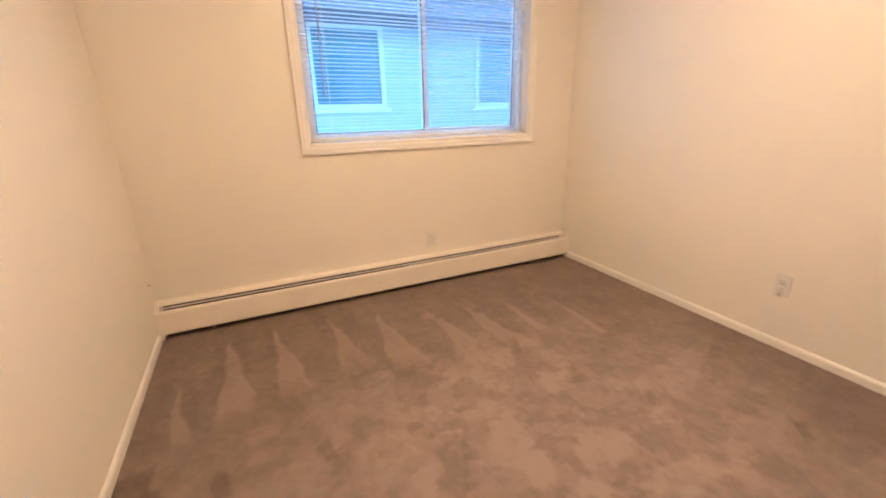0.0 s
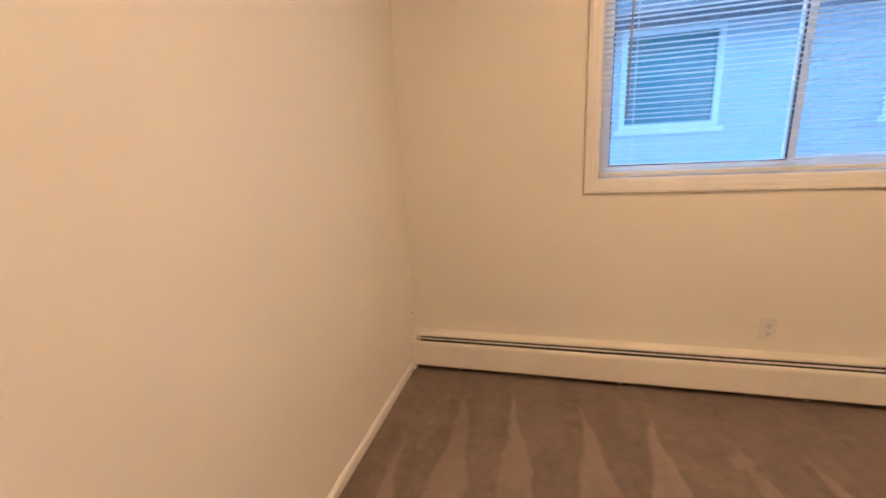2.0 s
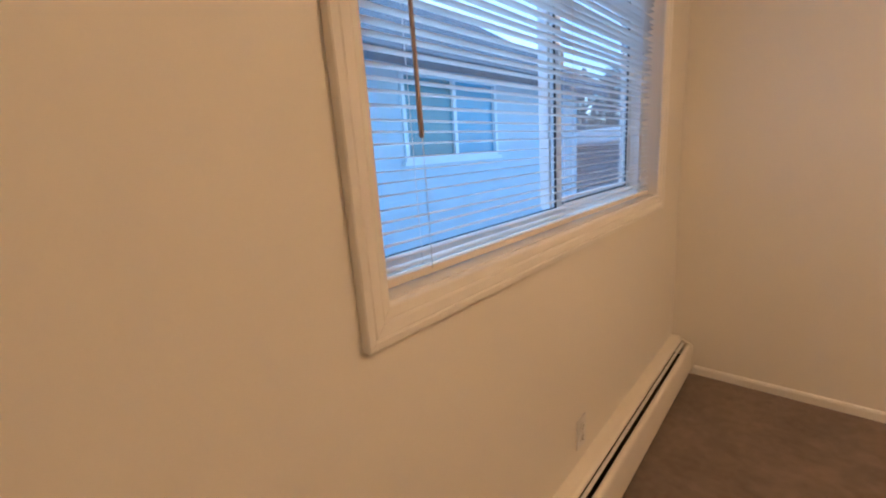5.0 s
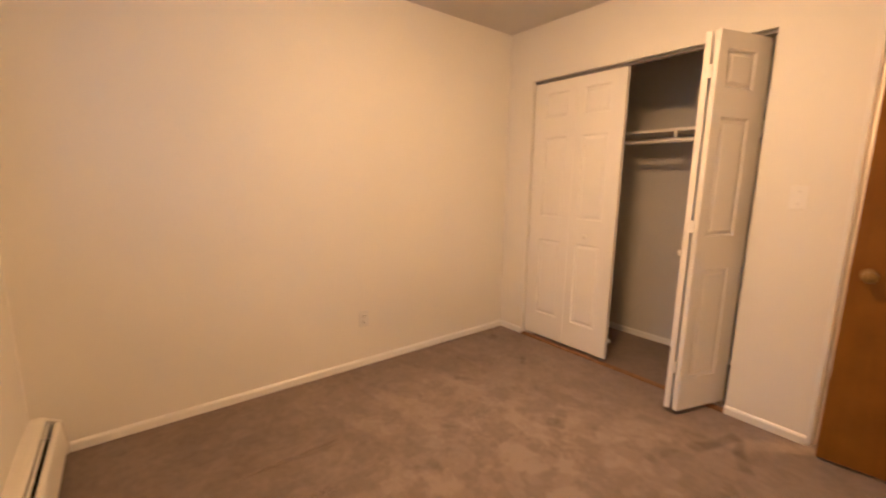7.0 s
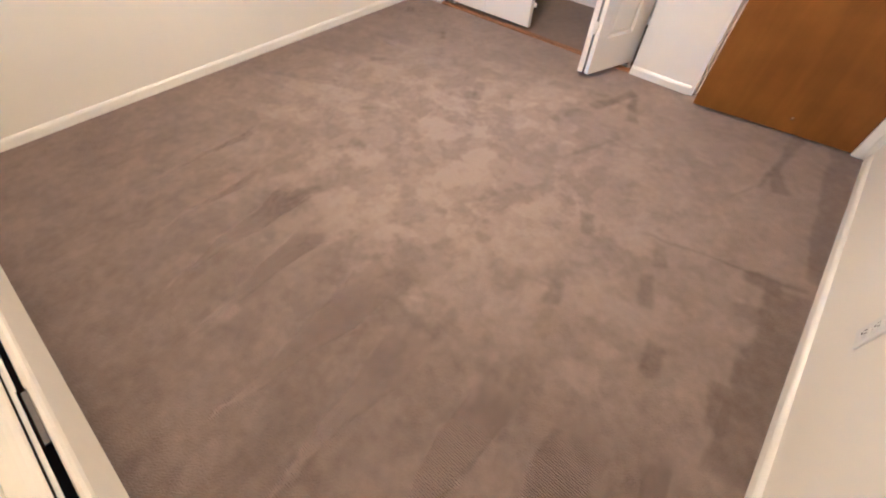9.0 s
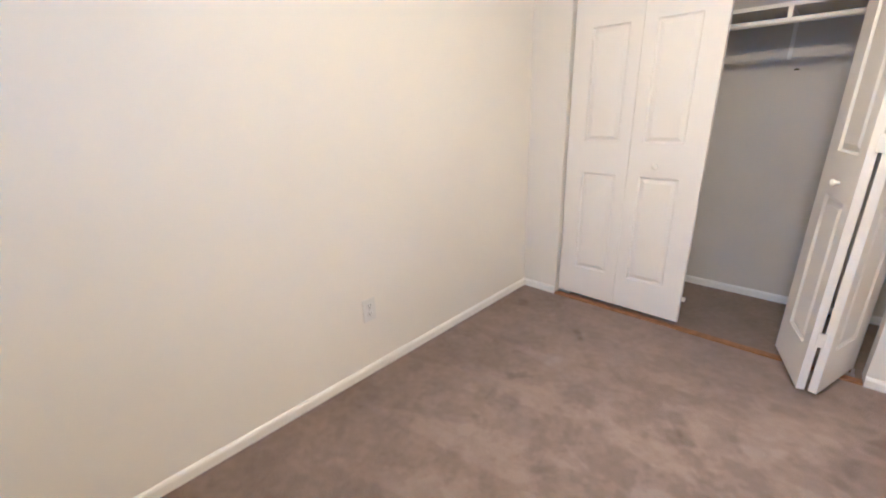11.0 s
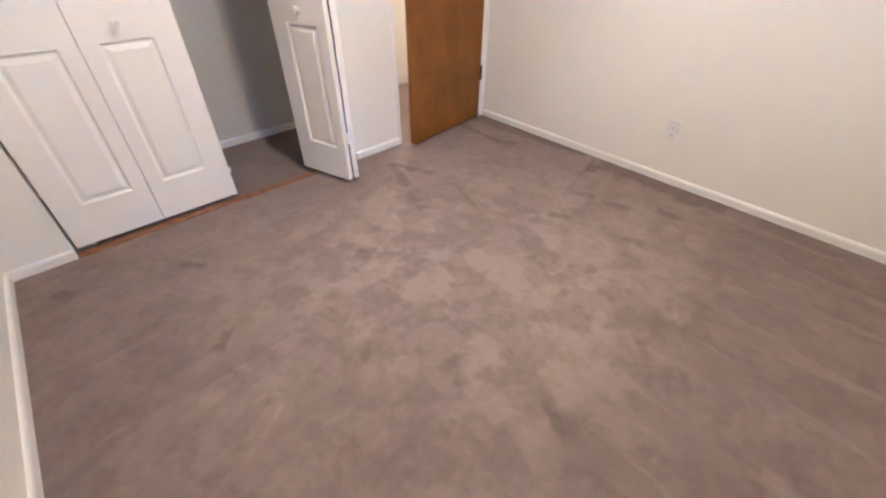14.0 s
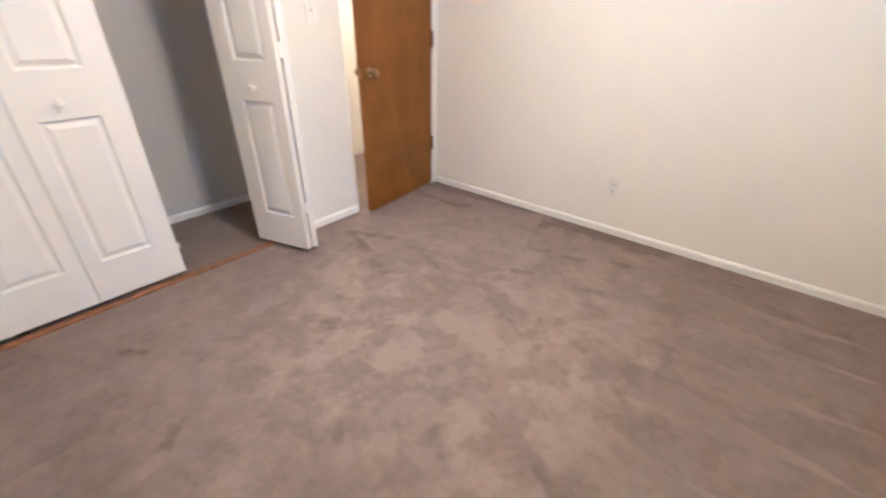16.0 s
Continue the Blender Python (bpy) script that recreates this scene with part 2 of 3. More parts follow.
def turned(outline, seg=24, m=None):
    """A body of revolution about z from (radius, height) pairs."""
    bm = bmesh.new()
    rings = []
    for r, z in outline:
        rings.append([bm.verts.new((r * math.cos(2 * math.pi * k / seg), r * math.sin(2 * math.pi * k / seg), z)) for k in range(seg)])
    for a, b in zip(rings, rings[1:]):
        for k in range(seg):
            bm.faces.new((a[k], a[(k + 1) % seg], b[(k + 1) % seg], b[k]))
    bm.faces.new(rings[0][::-1]), bm.faces.new(rings[-1])
    bmesh.ops.recalc_face_normals(bm, faces=bm.faces)
    for f in bm.faces:
        f.smooth = True
    if m is not None:
        bmesh.ops.transform(bm, matrix=m, verts=bm.verts)
    return bm


def part(name, bm, mat, parent=None, label="", smooth=False):
    """Links a bmesh as one mesh object, under a thing or a part if given."""
    me = bpy.data.meshes.new(name)
    if smooth:
        for f in bm.faces:
            f.smooth = True
    bm.to_mesh(me)
    bm.free()
    me.materials.append(mat)
    ob = new(name, me)
    if parent is not None:
        ob.parent = parent
    if label:
        tagged(ob, label)
    return ob


def thing(name, label, category, m=None, group="", kind=""):
    ob = new(name)
    if m is not None:
        ob.matrix_world = m
    ob.empty_display_size = 0.1
    return tagged(ob, label, category, group, kind)


def structure(name, bm, mat, label="", category=""):
    return tagged(part(name, bm, mat), label, category, "", "structure")


# ---- the room's shell: x east, y north, floor at zero ----
W, D, H = 2.98, 3.023, 2.44
OX0, OX1, OZ0, OZ1 = 0.967, 2.557, 1.035, 2.085      # window opening
CX0, CX1, CH = 1.218, 2.735, 2.045                   # closet opening
DX0, DX1, DH = 0.028, 0.862, 2.055                   # doorway
T = 0.11
YC = -0.765                                          # back of the closet

structure("wall_north", boxes((-0.12, OX0, D, D + 0.17, -0.1, H + 0.1), (OX1, W + 0.12, D, D + 0.17, -0.1, H + 0.1),
                              (OX0, OX1, D, D + 0.17, -0.1, OZ0), (OX0, OX1, D, D + 0.17, OZ1, H + 0.1)), PAINT,
          "cream painted wall with a window above the heater", "wall")
structure("wall_east", boxes((W, W + 0.12, YC - 0.1, D, -0.1, H + 0.1)), PAINT, "plain cream painted drywall", "wall")
structure("wall_west", boxes((-0.12, 0, -T, D, -0.1, H + 0.1)), PAINT, "plain cream painted drywall", "wall")
structure("wall_south", boxes((DX1, CX0, -T, 0, -0.1, H + 0.1), (CX1, W, -T, 0, -0.1, H + 0.1), (CX0, CX1, -T, 0, CH, H + 0.1),
                              (DX0, DX1, -T, 0, DH, H + 0.1), (0, DX0, -T, 0, -0.1, H + 0.1)), PAINT,
          "cream painted wall with a closet opening and a doorway", "wall")
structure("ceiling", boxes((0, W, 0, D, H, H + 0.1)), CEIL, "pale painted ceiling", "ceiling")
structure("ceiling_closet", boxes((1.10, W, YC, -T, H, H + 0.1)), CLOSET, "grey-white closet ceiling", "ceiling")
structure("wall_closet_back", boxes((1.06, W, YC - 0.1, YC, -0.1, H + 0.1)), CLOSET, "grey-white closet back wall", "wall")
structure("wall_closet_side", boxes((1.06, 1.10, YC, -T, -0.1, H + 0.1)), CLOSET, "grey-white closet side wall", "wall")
# hall beyond the door
structure("wall_hall_south", boxes((-1.6, 1.06, -1.20, -1.10, -0.1, H + 0.1)), PAINT, "cream hall wall in warm light", "wall")
structure("wall_hall_west", boxes((-1.7, -1.6, -1.2, -T, -0.1, H + 0.1)), PAINT, "cream hall wall", "wall")
structure("wall_hall_north", boxes((-1.6, -0.12, -T - 0.1, -T, -0.1, H + 0.1)), PAINT, "cream hall wall", "wall")
structure("wall_hall_east", boxes((1.0, 1.06, -1.1, -T, -0.1, H + 0.1)), PAINT, "cream hall wall", "wall")
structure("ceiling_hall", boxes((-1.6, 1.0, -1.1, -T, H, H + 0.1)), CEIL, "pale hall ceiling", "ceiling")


# ---- carpet ----
WEDGES = [  # light strokes of the vacuum cleaner: tip x, y; foot x, y; half width at the foot
    (0.36, 2.76, 0.40, 1.98, 0.10), (0.60, 2.78, 0.66, 2.02, 0.09), (0.90, 2.76, 0.96, 2.10, 0.085), (1.19, 2.72, 1.20, 2.02, 0.10),
    (1.47, 2.62, 1.55, 2.00, 0.08), (1.71, 2.60, 1.80, 1.90, 0.09), (1.99, 2.50, 2.02, 1.95, 0.04), (2.30, 2.38, 2.30, 1.80, 0.035),
    (2.76, 1.86, 2.12, 1.58, 0.11), (2.88, 1.57, 2.02, 1.32, 0.13), (2.86, 1.10, 2.10, 1.00, 0.09), (0.12, 2.45, 0.22, 1.90, 0.05),
    (2.80, 0.75, 2.25, 0.72, 0.06)]
STROKES = [  # dark strokes: from, to, half width at the start and at the end
    (0.075, -0.05, 0.03, 1.01, 0.095, 0.035), (0.08, 1.08, 0.05, 1.90, 0.075, 0.09), (0.29, -0.03, 0.335, 0.58, 0.036, 0.014), (0.32, 0.36, 0.25, 0.56, 0.015, 0.05),
    (0.34, 0.57, 0.42, 0.73, 0.012, 0.008), (0.17, 1.60, 0.14, 1.79, 0.030, 0.034), (0.54, 1.19, 0.46, 1.34, 0.022, 0.036), (0.50, 1.38, 0.44, 1.54, 0.030, 0.030),
    (0.37, 1.60, 0.34, 1.76, 0.036, 0.030), (0.25, 1.14, 0.10, 1.09, 0.030, 0.050), (0.24, 1.31, 0.10, 1.26, 0.030, 0.050),
    (0.74, 1.62, 0.69, 1.75, 0.030, 0.036), (0.82, 1.22, 0.76, 1.36, 0.040, 0.030), (1.09, 0.18, 1.20, 0.52, 0.030, 0.045), (1.08, 0.20, 0.98, 0.50, 0.020, 0.040),
    (1.80, 0.70, 1.70, 0.90, 0.030, 0.030), (2.38, 0.88, 2.46, 0.98, 0.030, 0.030),
    (0.62, 1.20, 0.02, 1.05, 0.010, 0.014),
    (2.40, 0.36, 2.30, 0.46, 0.030, 0.020), (2.84, 0.22, 2.80, 0.32, 0.030, 0.030)]
FAINT = [  # softer dark strokes, laid out alike
    (1.12, 0.32, 1.30, 0.79, 0.024, 0.036), (1.18, 0.33, 1.51, 0.44, 0.026, 0.040), (1.38, 0.61, 1.65, 0.76, 0.022, 0.036), (1.75, 0.95, 1.52, 1.12, 0.018, 0.024),
    (1.83, 1.53, 1.89, 1.70, 0.040, 0.034), (2.00, 1.31, 2.22, 1.44, 0.030, 0.036),
    (1.09, 1.27, 1.25, 1.56, 0.014, 0.018), (1.72, 1.88, 1.80, 2.04, 0.034, 0.028), (1.84, 0.81, 1.73, 0.91, 0.024, 0.030), (2.82, 1.20, 2.84, 1.28, 0.034, 0.034),
    (0.97, 0.64, 1.09, 1.02, 0.016, 0.022)]
PATCHES = [  # light trodden patches: place, radius
    (1.31, 1.83, 0.06), (1.48, 2.48, 0.06), (1.76, 2.34, 0.05), (1.67, 1.02, 0.06), (1.50, 1.11, 0.07), (1.05, 2.05, 0.05), (0.42, 2.47, 0.03), (1.55, 2.16, 0.05),
    (0.47, 1.76, 0.05), (0.18, 2.13, 0.04), (1.13, 1.53, 0.06), (1.44, 1.51, 0.07), (1.68, 1.20, 0.07), (2.24, 1.11, 0.06), (2.53, 1.16, 0.05), (1.42, 1.60, 0.06), (1.74, 1.37, 0.05), (2.03, 0.97, 0.05), (1.97, 0.94, 0.06), (1.53, 1.29, 0.05), (0.92, 2.56, 0.045), (0.86, 2.62, 0.03),
    (0.24, 2.49, 0.03), (0.66, 2.83, 0.02), (1.06, 2.02, 0.05), (1.96, 1.73, 0.05), (2.38, 1.37, 0.05), (1.34, 1.83, 0.05), (1.33, 0.52, 0.06), (1.45, 0.70, 0.05), (1.18, 0.75, 0.05)]


def ease(a):
    a = np.clip(a, 0, 1)
    return a * a * (3 - 2 * a)


def fbm(x, y, scale, seed, octaves=4):
    """Value noise on a lattice, 0 to 1."""
    out, amp, total = np.zeros_like(x), 1.0, 0.0
    for o in range(octaves):
        rng = np.random.RandomState(seed + o)
        lat = rng.rand(128, 128)
        u, v = x * scale + 31.7 * o + 40, y * scale + 17.3 * o + 40
        i, j = np.floor(u).astype(int), np.floor(v).astype(int)
        fu, fv = ease(u - i), ease(v - j)
        g = lambda a, b: lat[a % 128, b % 128]
        out += amp * ((g(i, j) * (1 - fu) + g(i + 1, j) * fu) * (1 - fv) + (g(i, j + 1) * (1 - fu) + g(i + 1, j + 1) * fu) * fv)
        total, amp, scale = total + amp, amp * 0.55, scale * 2.1
    return out / total


def nap_shade_of(x, y):
    """The pile's painted tone, 0 (flat, dark) to 1 (brushed up, light), and which way it leans."""
    wx, wy = x + 0.06 * (fbm(x, y, 6, 11) - 0.5), y + 0.06 * (fbm(x, y, 6, 23) - 0.5)
    blot = 0.62 * ease((fbm(wx, wy, 8.0, 3, 4) - 0.41) / 0.22) + 0.38 * ease((fbm(wy + 3, wx, 17, 133, 3) - 0.41) / 0.20)
    # footprints mottle the middle of the room most, and it is lighter there
    mid_room = np.exp(-(((x - 1.48) / 0.92) ** 2 + ((y - 1.32) / 0.85) ** 2))
    nap_shade = 0.34 + 0.50 * (blot - 0.5) * (0.25 + 0.75 * mid_room) + 0.31 * mid_room
    along = fbm(x * 4 + 0.35 * y, y * 0.6, 3.2, 71, 3)
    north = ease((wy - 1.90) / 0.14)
    nap_shade += (0.06 * (ease((along - 0.40) / 0.2) - 0.5) - 0.09) * north
    across = fbm(x * 0.6, y * 4 - 1.2 * x, 3.0, 91, 3)
    nap_shade += 0.05 * (ease((across - 0.40) / 0.2) - 0.5) * ease((x - 2.0) / 0.4) * (1 - north)
    # darker towards the south-east corner
    nap_shade -= 0.09 * ease((x - 2.15) / 0.55) * ease((1.95 - y) / 0.4)
    lean_x, lean_y = np.zeros_like(x), np.zeros_like(x)
    for x0, y0, x1, y1, w in WEDGES:
        l = math.hypot(x1 - x0, y1 - y0)
        ux, uy = (x1 - x0) / l, (y1 - y0) / l
        s, d = ((wx - x0) * ux + (wy - y0) * uy) / l, np.abs((wx - x0) * -uy + (wy - y0) * ux)
        inside = ease((w * np.clip(s, 0, 1) + 0.012 - d) / 0.030) * ease(s / 0.05) * ease((1.05 - s) / 0.3)
        inside = inside * (0.75 + 0.5 * fbm(x, y, 14, 5))
        lean_x, lean_y = np.maximum(lean_x, abs(ux) * inside), np.maximum(lean_y, abs(uy) * inside)
    for marks, depth, edge in ((STROKES, 0.26, 0.024), (FAINT, 0.17, 0.034)):
        for x0, y0, x1, y1, w0, w1 in marks:
            l = math.hypot(x1 - x0, y1 - y0)
            ux, uy = (x1 - x0) / l, (y1 - y0) / l
            s, d = ((wx - x0) * ux + (wy - y0) * uy) / l, np.abs((wx - x0) * -uy + (wy - y0) * ux)
            nap_shade -= depth * ease((w0 + (w1 - w0) * np.clip(s, 0, 1) - d + edge / 4) / edge) * ease(s * l / 0.03) * ease((1 - s) * l / 0.03)
    for x0, y0, rad in PATCHES:
        d = np.hypot(wx - x0, (wy - y0) * 1.2) + 0.05 * (fbm(x, y, 18, 29) - 0.5)
        nap_shade += 0.16 * ease((rad - d) / 0.03)
    return np.clip(nap_shade + 0.10 * (fbm(x, y, 26, 57, 3) - 0.5), 0, 1), np.clip(lean_x, 0, 1), np.clip(lean_y, 0, 1)


RIDGE, FLANK_SHEEN, TIP_SHADE = 1.6, 0.52, -0.33


def carpet(name, x0, x1, y0, y1, cell, label, marks=True):
    nx, ny = int((x1 - x0) / cell), int((y1 - y0) / cell)
    gx, gy = np.meshgrid(np.linspace(x0, x1, nx + 1), np.linspace(y0, y1, ny + 1))
    rng = np.random.RandomState(4)
    tuft = rng.rand(*gx.shape)
    nap_shade = 0.25 + 0.3 * (fbm(gx, gy, 6, 7) - 0.5)
    lean_x = lean_y = np.zeros_like(gx)
    row, col = np.indices(gx.shape)
    if marks:
        nap_shade, lean_x, lean_y = nap_shade_of(gx, gy)
        lean_y = lean_y * (lean_y > lean_x)
        lean_x = 0.75 * lean_x * (lean_y == 0)
    # brushed pile lies over in small ridges; its sheen is painted on: long flanks light one way, cut tips dark the
    # other
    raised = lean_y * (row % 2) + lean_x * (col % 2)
    gz = -0.006 + 0.003 * nap_shade + 0.0013 * tuft * (1 - 0.5 * (lean_x + lean_y)) + raised * cell * RIDGE
    inner = np.zeros_like(gx)
    inner[1:-1, 1:-1] = 1
    gx, gy = gx + 0.7 * cell * lean_x * (col % 2) * inner, gy + 0.7 * cell * lean_y * (row % 2) * inner
    curl = 0.7 * cell * np.clip(lean_x + lean_y, 0, 1) * inner
    gx, gy = gx + curl * (fbm(gx, gy, 0.7 / cell, 61, 2) - 0.5) * 2, gy + curl * (fbm(gx, gy, 0.7 / cell, 67, 2) - 0.5) * 2
    verts = np.stack([gx, gy, gz], -1).reshape(-1, 3)
    k = np.arange(ny)[:, None] * (nx + 1) + np.arange(nx)[None, :]
    faces = np.stack([k, k + 1, k + nx + 2, k + nx + 1], -1).reshape(-1, 4)
    mean = lambda v: (v[:-1, :-1] + v[1:, :-1] + v[:-1, 1:] + v[1:, 1:]) / 4
    sheen_y, sheen_x = np.where(row[:-1, :-1] % 2 == 0, FLANK_SHEEN, TIP_SHADE), np.where(col[:-1, :-1] % 2 == 0, 0.6 * FLANK_SHEEN, 0.4 * TIP_SHADE)
    face_shade = np.clip(mean(nap_shade) + mean(lean_y) * sheen_y + mean(lean_x) * sheen_x, 0, 1)
    me = bpy.data.meshes.new(name)
    me.from_pydata(verts.tolist(), [], faces.tolist())
    me.attributes.new("nap_shade", "FLOAT", "FACE").data.foreach_set("value", face_shade.reshape(-1).astype(np.float32))
    me.materials.append(CARPET)
    return tagged(new(name, me), label, "carpet", "", "structure")


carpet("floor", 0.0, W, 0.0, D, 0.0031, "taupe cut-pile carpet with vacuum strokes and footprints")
carpet("floor_closet", 1.10, W, YC, -0.012, 0.02, "taupe cut-pile carpet inside the closet", False)
carpet("floor_hall", -1.6, 1.0, -1.1, 0.0, 0.03, "taupe cut-pile carpet in the hall", False)
structure("subfloor", boxes((-1.7, W + 0.1, -1.2, D + 0.1, -0.12, -0.02)), STRIP, "floor boards under the carpet", "floor")


# ---- baseboards ----
def baseboard(name, x0, y0, x1, y1, mat=TRIM):
    """Low moulding along a wall, whose foot runs from one point to the other with the room to the left."""
    l = math.hypot(x1 - x0, y1 - y0)
    bm = sweep([(0, -0.005), (0.012, -0.005), (0.012, 0.030), (0.009, 0.038), (0.005, 0.042), (0, 0.044)], 0, l)
    ob = structure(name, bm, mat, "low white painted baseboard", "baseboard")
    ob.matrix_world = pose(x0, y0, 0, 0, 0, math.degrees(math.atan2(y1 - y0, x1 - x0)))
    return ob


baseboard("baseboard_east", W, D - 0.121, W, 0.0)
baseboard("baseboard_west", 0, 0.014, 0, D - 0.121)
baseboard("baseboard_south_corner", W - 0.012, 0, CX1, 0)
baseboard("baseboard_south_middle", CX0, 0, DX1, 0)
baseboard("baseboard_closet", W, YC, 1.10, YC)
baseboard("baseboard_closet_side", 1.10, YC + 0.012, 1.10, -T)
structure("threshold", boxes((CX0, CX1, -0.034, 0.008, -0.01, 0.004), bevel=0.0015), STRIP, "worn brown wooden strip at the closet's carpet edge", "threshold")


# ---- window ----
def window_1():
    win = thing("window_1", "white vinyl sliding window with two panes", "window", kind="structure")
    y0, y1 = 3.095, 3.165
    f = 0.030
    part("window_frame", boxes((OX0, OX0 + f, y0, y1, OZ0, OZ1), (OX1 - f, OX1, y0, y1, OZ0, OZ1), (OX0 + f, OX1 - f, y0, y1, OZ0, OZ0 + 0.022),
                               (OX0 + f, OX1 - f, y0, y1, OZ1 - f, OZ1)), VINYL, win)

    def sash(a, b, y, name):
        z0, z1, s, d = OZ0 + 0.023, OZ1 - f - 0.002, 0.027, 0.024
        fr = part(name, boxes((a, a + s, y, y + d, z0, z1), (b - s, b, y, y + d, z0, z1), (a + s, b - s, y, y + d, z0, z0 + s), (a + s, b - s, y, y + d, z1 - s, z1)), VINYL, win)
        part("pane", boxes((a + s - 0.004, b - s + 0.004, y + 0.010, y + 0.014, z0 + s - 0.004, z1 - s + 0.004)), GLASS, fr).visible_shadow = False
        part("gasket", boxes((a + s, a + s + 0.006, y + 0.004, y + 0.009, z0 + s, z1 - s), (b - s - 0.006, b - s, y + 0.004, y + 0.009, z0 + s, z1 - s),
                             (a + s, b - s, y + 0.004, y + 0.009, z0 + s, z0 + s + 0.005)), GASKET, fr, "thin black rubber gasket")

    sash(OX0 + f + 0.002, 1.788, 3.104, "sash")
    sash(1.757, OX1 - f - 0.002, 3.134, "sash")
    screen = part("insect_screen", boxes((1.79, OX1 - f - 0.03, 3.170, 3.1706, OZ0 + 0.066, OZ1 - f - 0.03)), SCREEN, win, "fine grey insect screen over the outer half")
    part("screen_frame", boxes((1.775, 1.79, 3.166, 3.176, OZ0 + 0.05, OZ1 - f - 0.015), (OX1 - f - 0.03, OX1 - f - 0.015, 3.166, 3.176, OZ0 + 0.05, OZ1 - f - 0.015),
                               (1.79, OX1 - f - 0.03, 3.166, 3.176, OZ0 + 0.05, OZ0 + 0.066), (1.79, OX1 - f - 0.03, 3.166, 3.176, OZ1 - f - 0.03, OZ1 - f - 0.015)), VINYL, screen)
    part("latch", boxes((1.765, 1.782, 3.092, 3.104, 1.50, 1.56), bevel=0.003), VINYL, win)
    part("window_sill", boxes((OX0, OX1, D + 0.004, y0, OZ0 - 0.001, OZ0 + 0.004)), SILLM, win, "glossy white painted sill")
    # casing: a stepped moulding, mitred at the corners
    prof = [(0.0, 0.0), (0.0, 0.017), (0.002, 0.020), (0.014, 0.020), (0.017, 0.016), (0.020, 0.018), (0.036, 0.016), (0.040, 0.011), (0.043, 0.012), (0.058, 0.009), (0.061, 0.006), (0.063, 0.0)]
    w = 0.063
    X0, X1, Z0, Z1 = OX0 - w + 0.006, OX1 + w - 0.004, OZ0 - 0.065, OZ1 + w - 0.004

    def casing(corners, inward):
        bm = bmesh.new()
        rings = []
        for (cx, cz), (ix, iz) in zip(corners, inward):
            rings.append([bm.verts.new((cx + ix * a, D - b, cz + iz * a)) for a, b in prof])
        for i in range(len(prof) - 1):
            bm.faces.new((rings[0][i], rings[1][i], rings[1][i + 1], rings[0][i + 1]))
        bm.faces.new((rings[0][-1], rings[1][-1], rings[1][0], rings[0][0]))
        bm.faces.new(rings[0]), bm.faces.new(rings[1][::-1])
        bmesh.ops.recalc_face_normals(bm, faces=bm.faces)
        return bm

    zs = 0.065 / 0.063
    part("casing", casing([(X0, Z0 + 0.0016), (X0, Z1)], [(1, zs), (1, -1)]), TRIM, win)
    part("casing", casing([(X1, Z0 + 0.0016), (X1, Z1)], [(-1, zs), (-1, -1)]), TRIM, win)
    part("casing", casing([(X0, Z0), (X1, Z0)], [(1, zs), (-1, zs)]), TRIM, win)
    part("casing", casing([(X0, Z1), (X1, Z1)], [(1, -1), (-1, -1)]), TRIM, win)


window_1()


def blind():
    """Slatted blind let down to the sill, slats open."""
    b = thing("venetian_blind", "white slatted venetian blind, lowered with open slats", "blind")
    x0, x1, y = OX0 + 0.012, OX1 - 0.012, 3.068
    part("headrail", boxes((x0, x1, y - 0.02, y + 0.02, OZ1 - 0.042, OZ1 - 0.004), bevel=0.003), SLAT, b)
    me = None
    n, z0, step = 44, OZ0 + 0.040, 0.0222
    for i in range(n):
        z = z0 + i * step
        if me is None:
            top = [(-0.0125 + 0.00625 * k, 0.0018 - 11.5 * (-0.0125 + 0.00625 * k) ** 2) for k in range(5)]
            bm = sweep([(-u, z) for u, z in top] + [(-u, z - 0.0006) for u, z in reversed(top)], x0 + 0.003, x1 - 0.003)
            first = part("slat", bm, SLAT, b)
            me = first.data
            ob = first
        else:
            ob = new("slat", me)
            ob.parent = b
        tilt = -3 + 1.5 * math.sin(i * 2.3) + (5 if i < 2 else 0)
        ob.matrix_basis = pose(0, y, z, tilt, 0.10 * math.sin(i * 1.7), 0)
    part("bottom_rail", boxes((x0, x1, y - 0.013, y + 0.013, OZ0 + 0.010, OZ0 + 0.026), bevel=0.003), RAIL, b, "cream bottom rail lying near the sill")
    for x in (x0 + 0.14, (x0 + x1) / 2, x1 - 0.14):
        part("ladder_cord", boxes((x - 0.0007, x + 0.0007, y - 0.0145, y - 0.0133, OZ0 + 0.02, OZ1 - 0.04), (x - 0.0007, x + 0.0007, y + 0.0133, y + 0.0145, OZ0 + 0.02, OZ1 - 0.04)), CORD, b)
    wand = turned([(0.0035, -0.42), (0.0052, -0.415), (0.0052, -0.36), (0.0042, -0.35), (0.0042, 0.33), (0.003, 0.345)], 6, pose(1.088, 3.030, 1.725, -1.2, 0.6, 0))
    part("tilt_wand", wand, WANDM, b, "thin translucent brown tilt wand")
    part("wand_hook", boxes((1.086, 1.094, 3.034, 3.050, 2.055, 2.07)), SLAT, b)


blind()


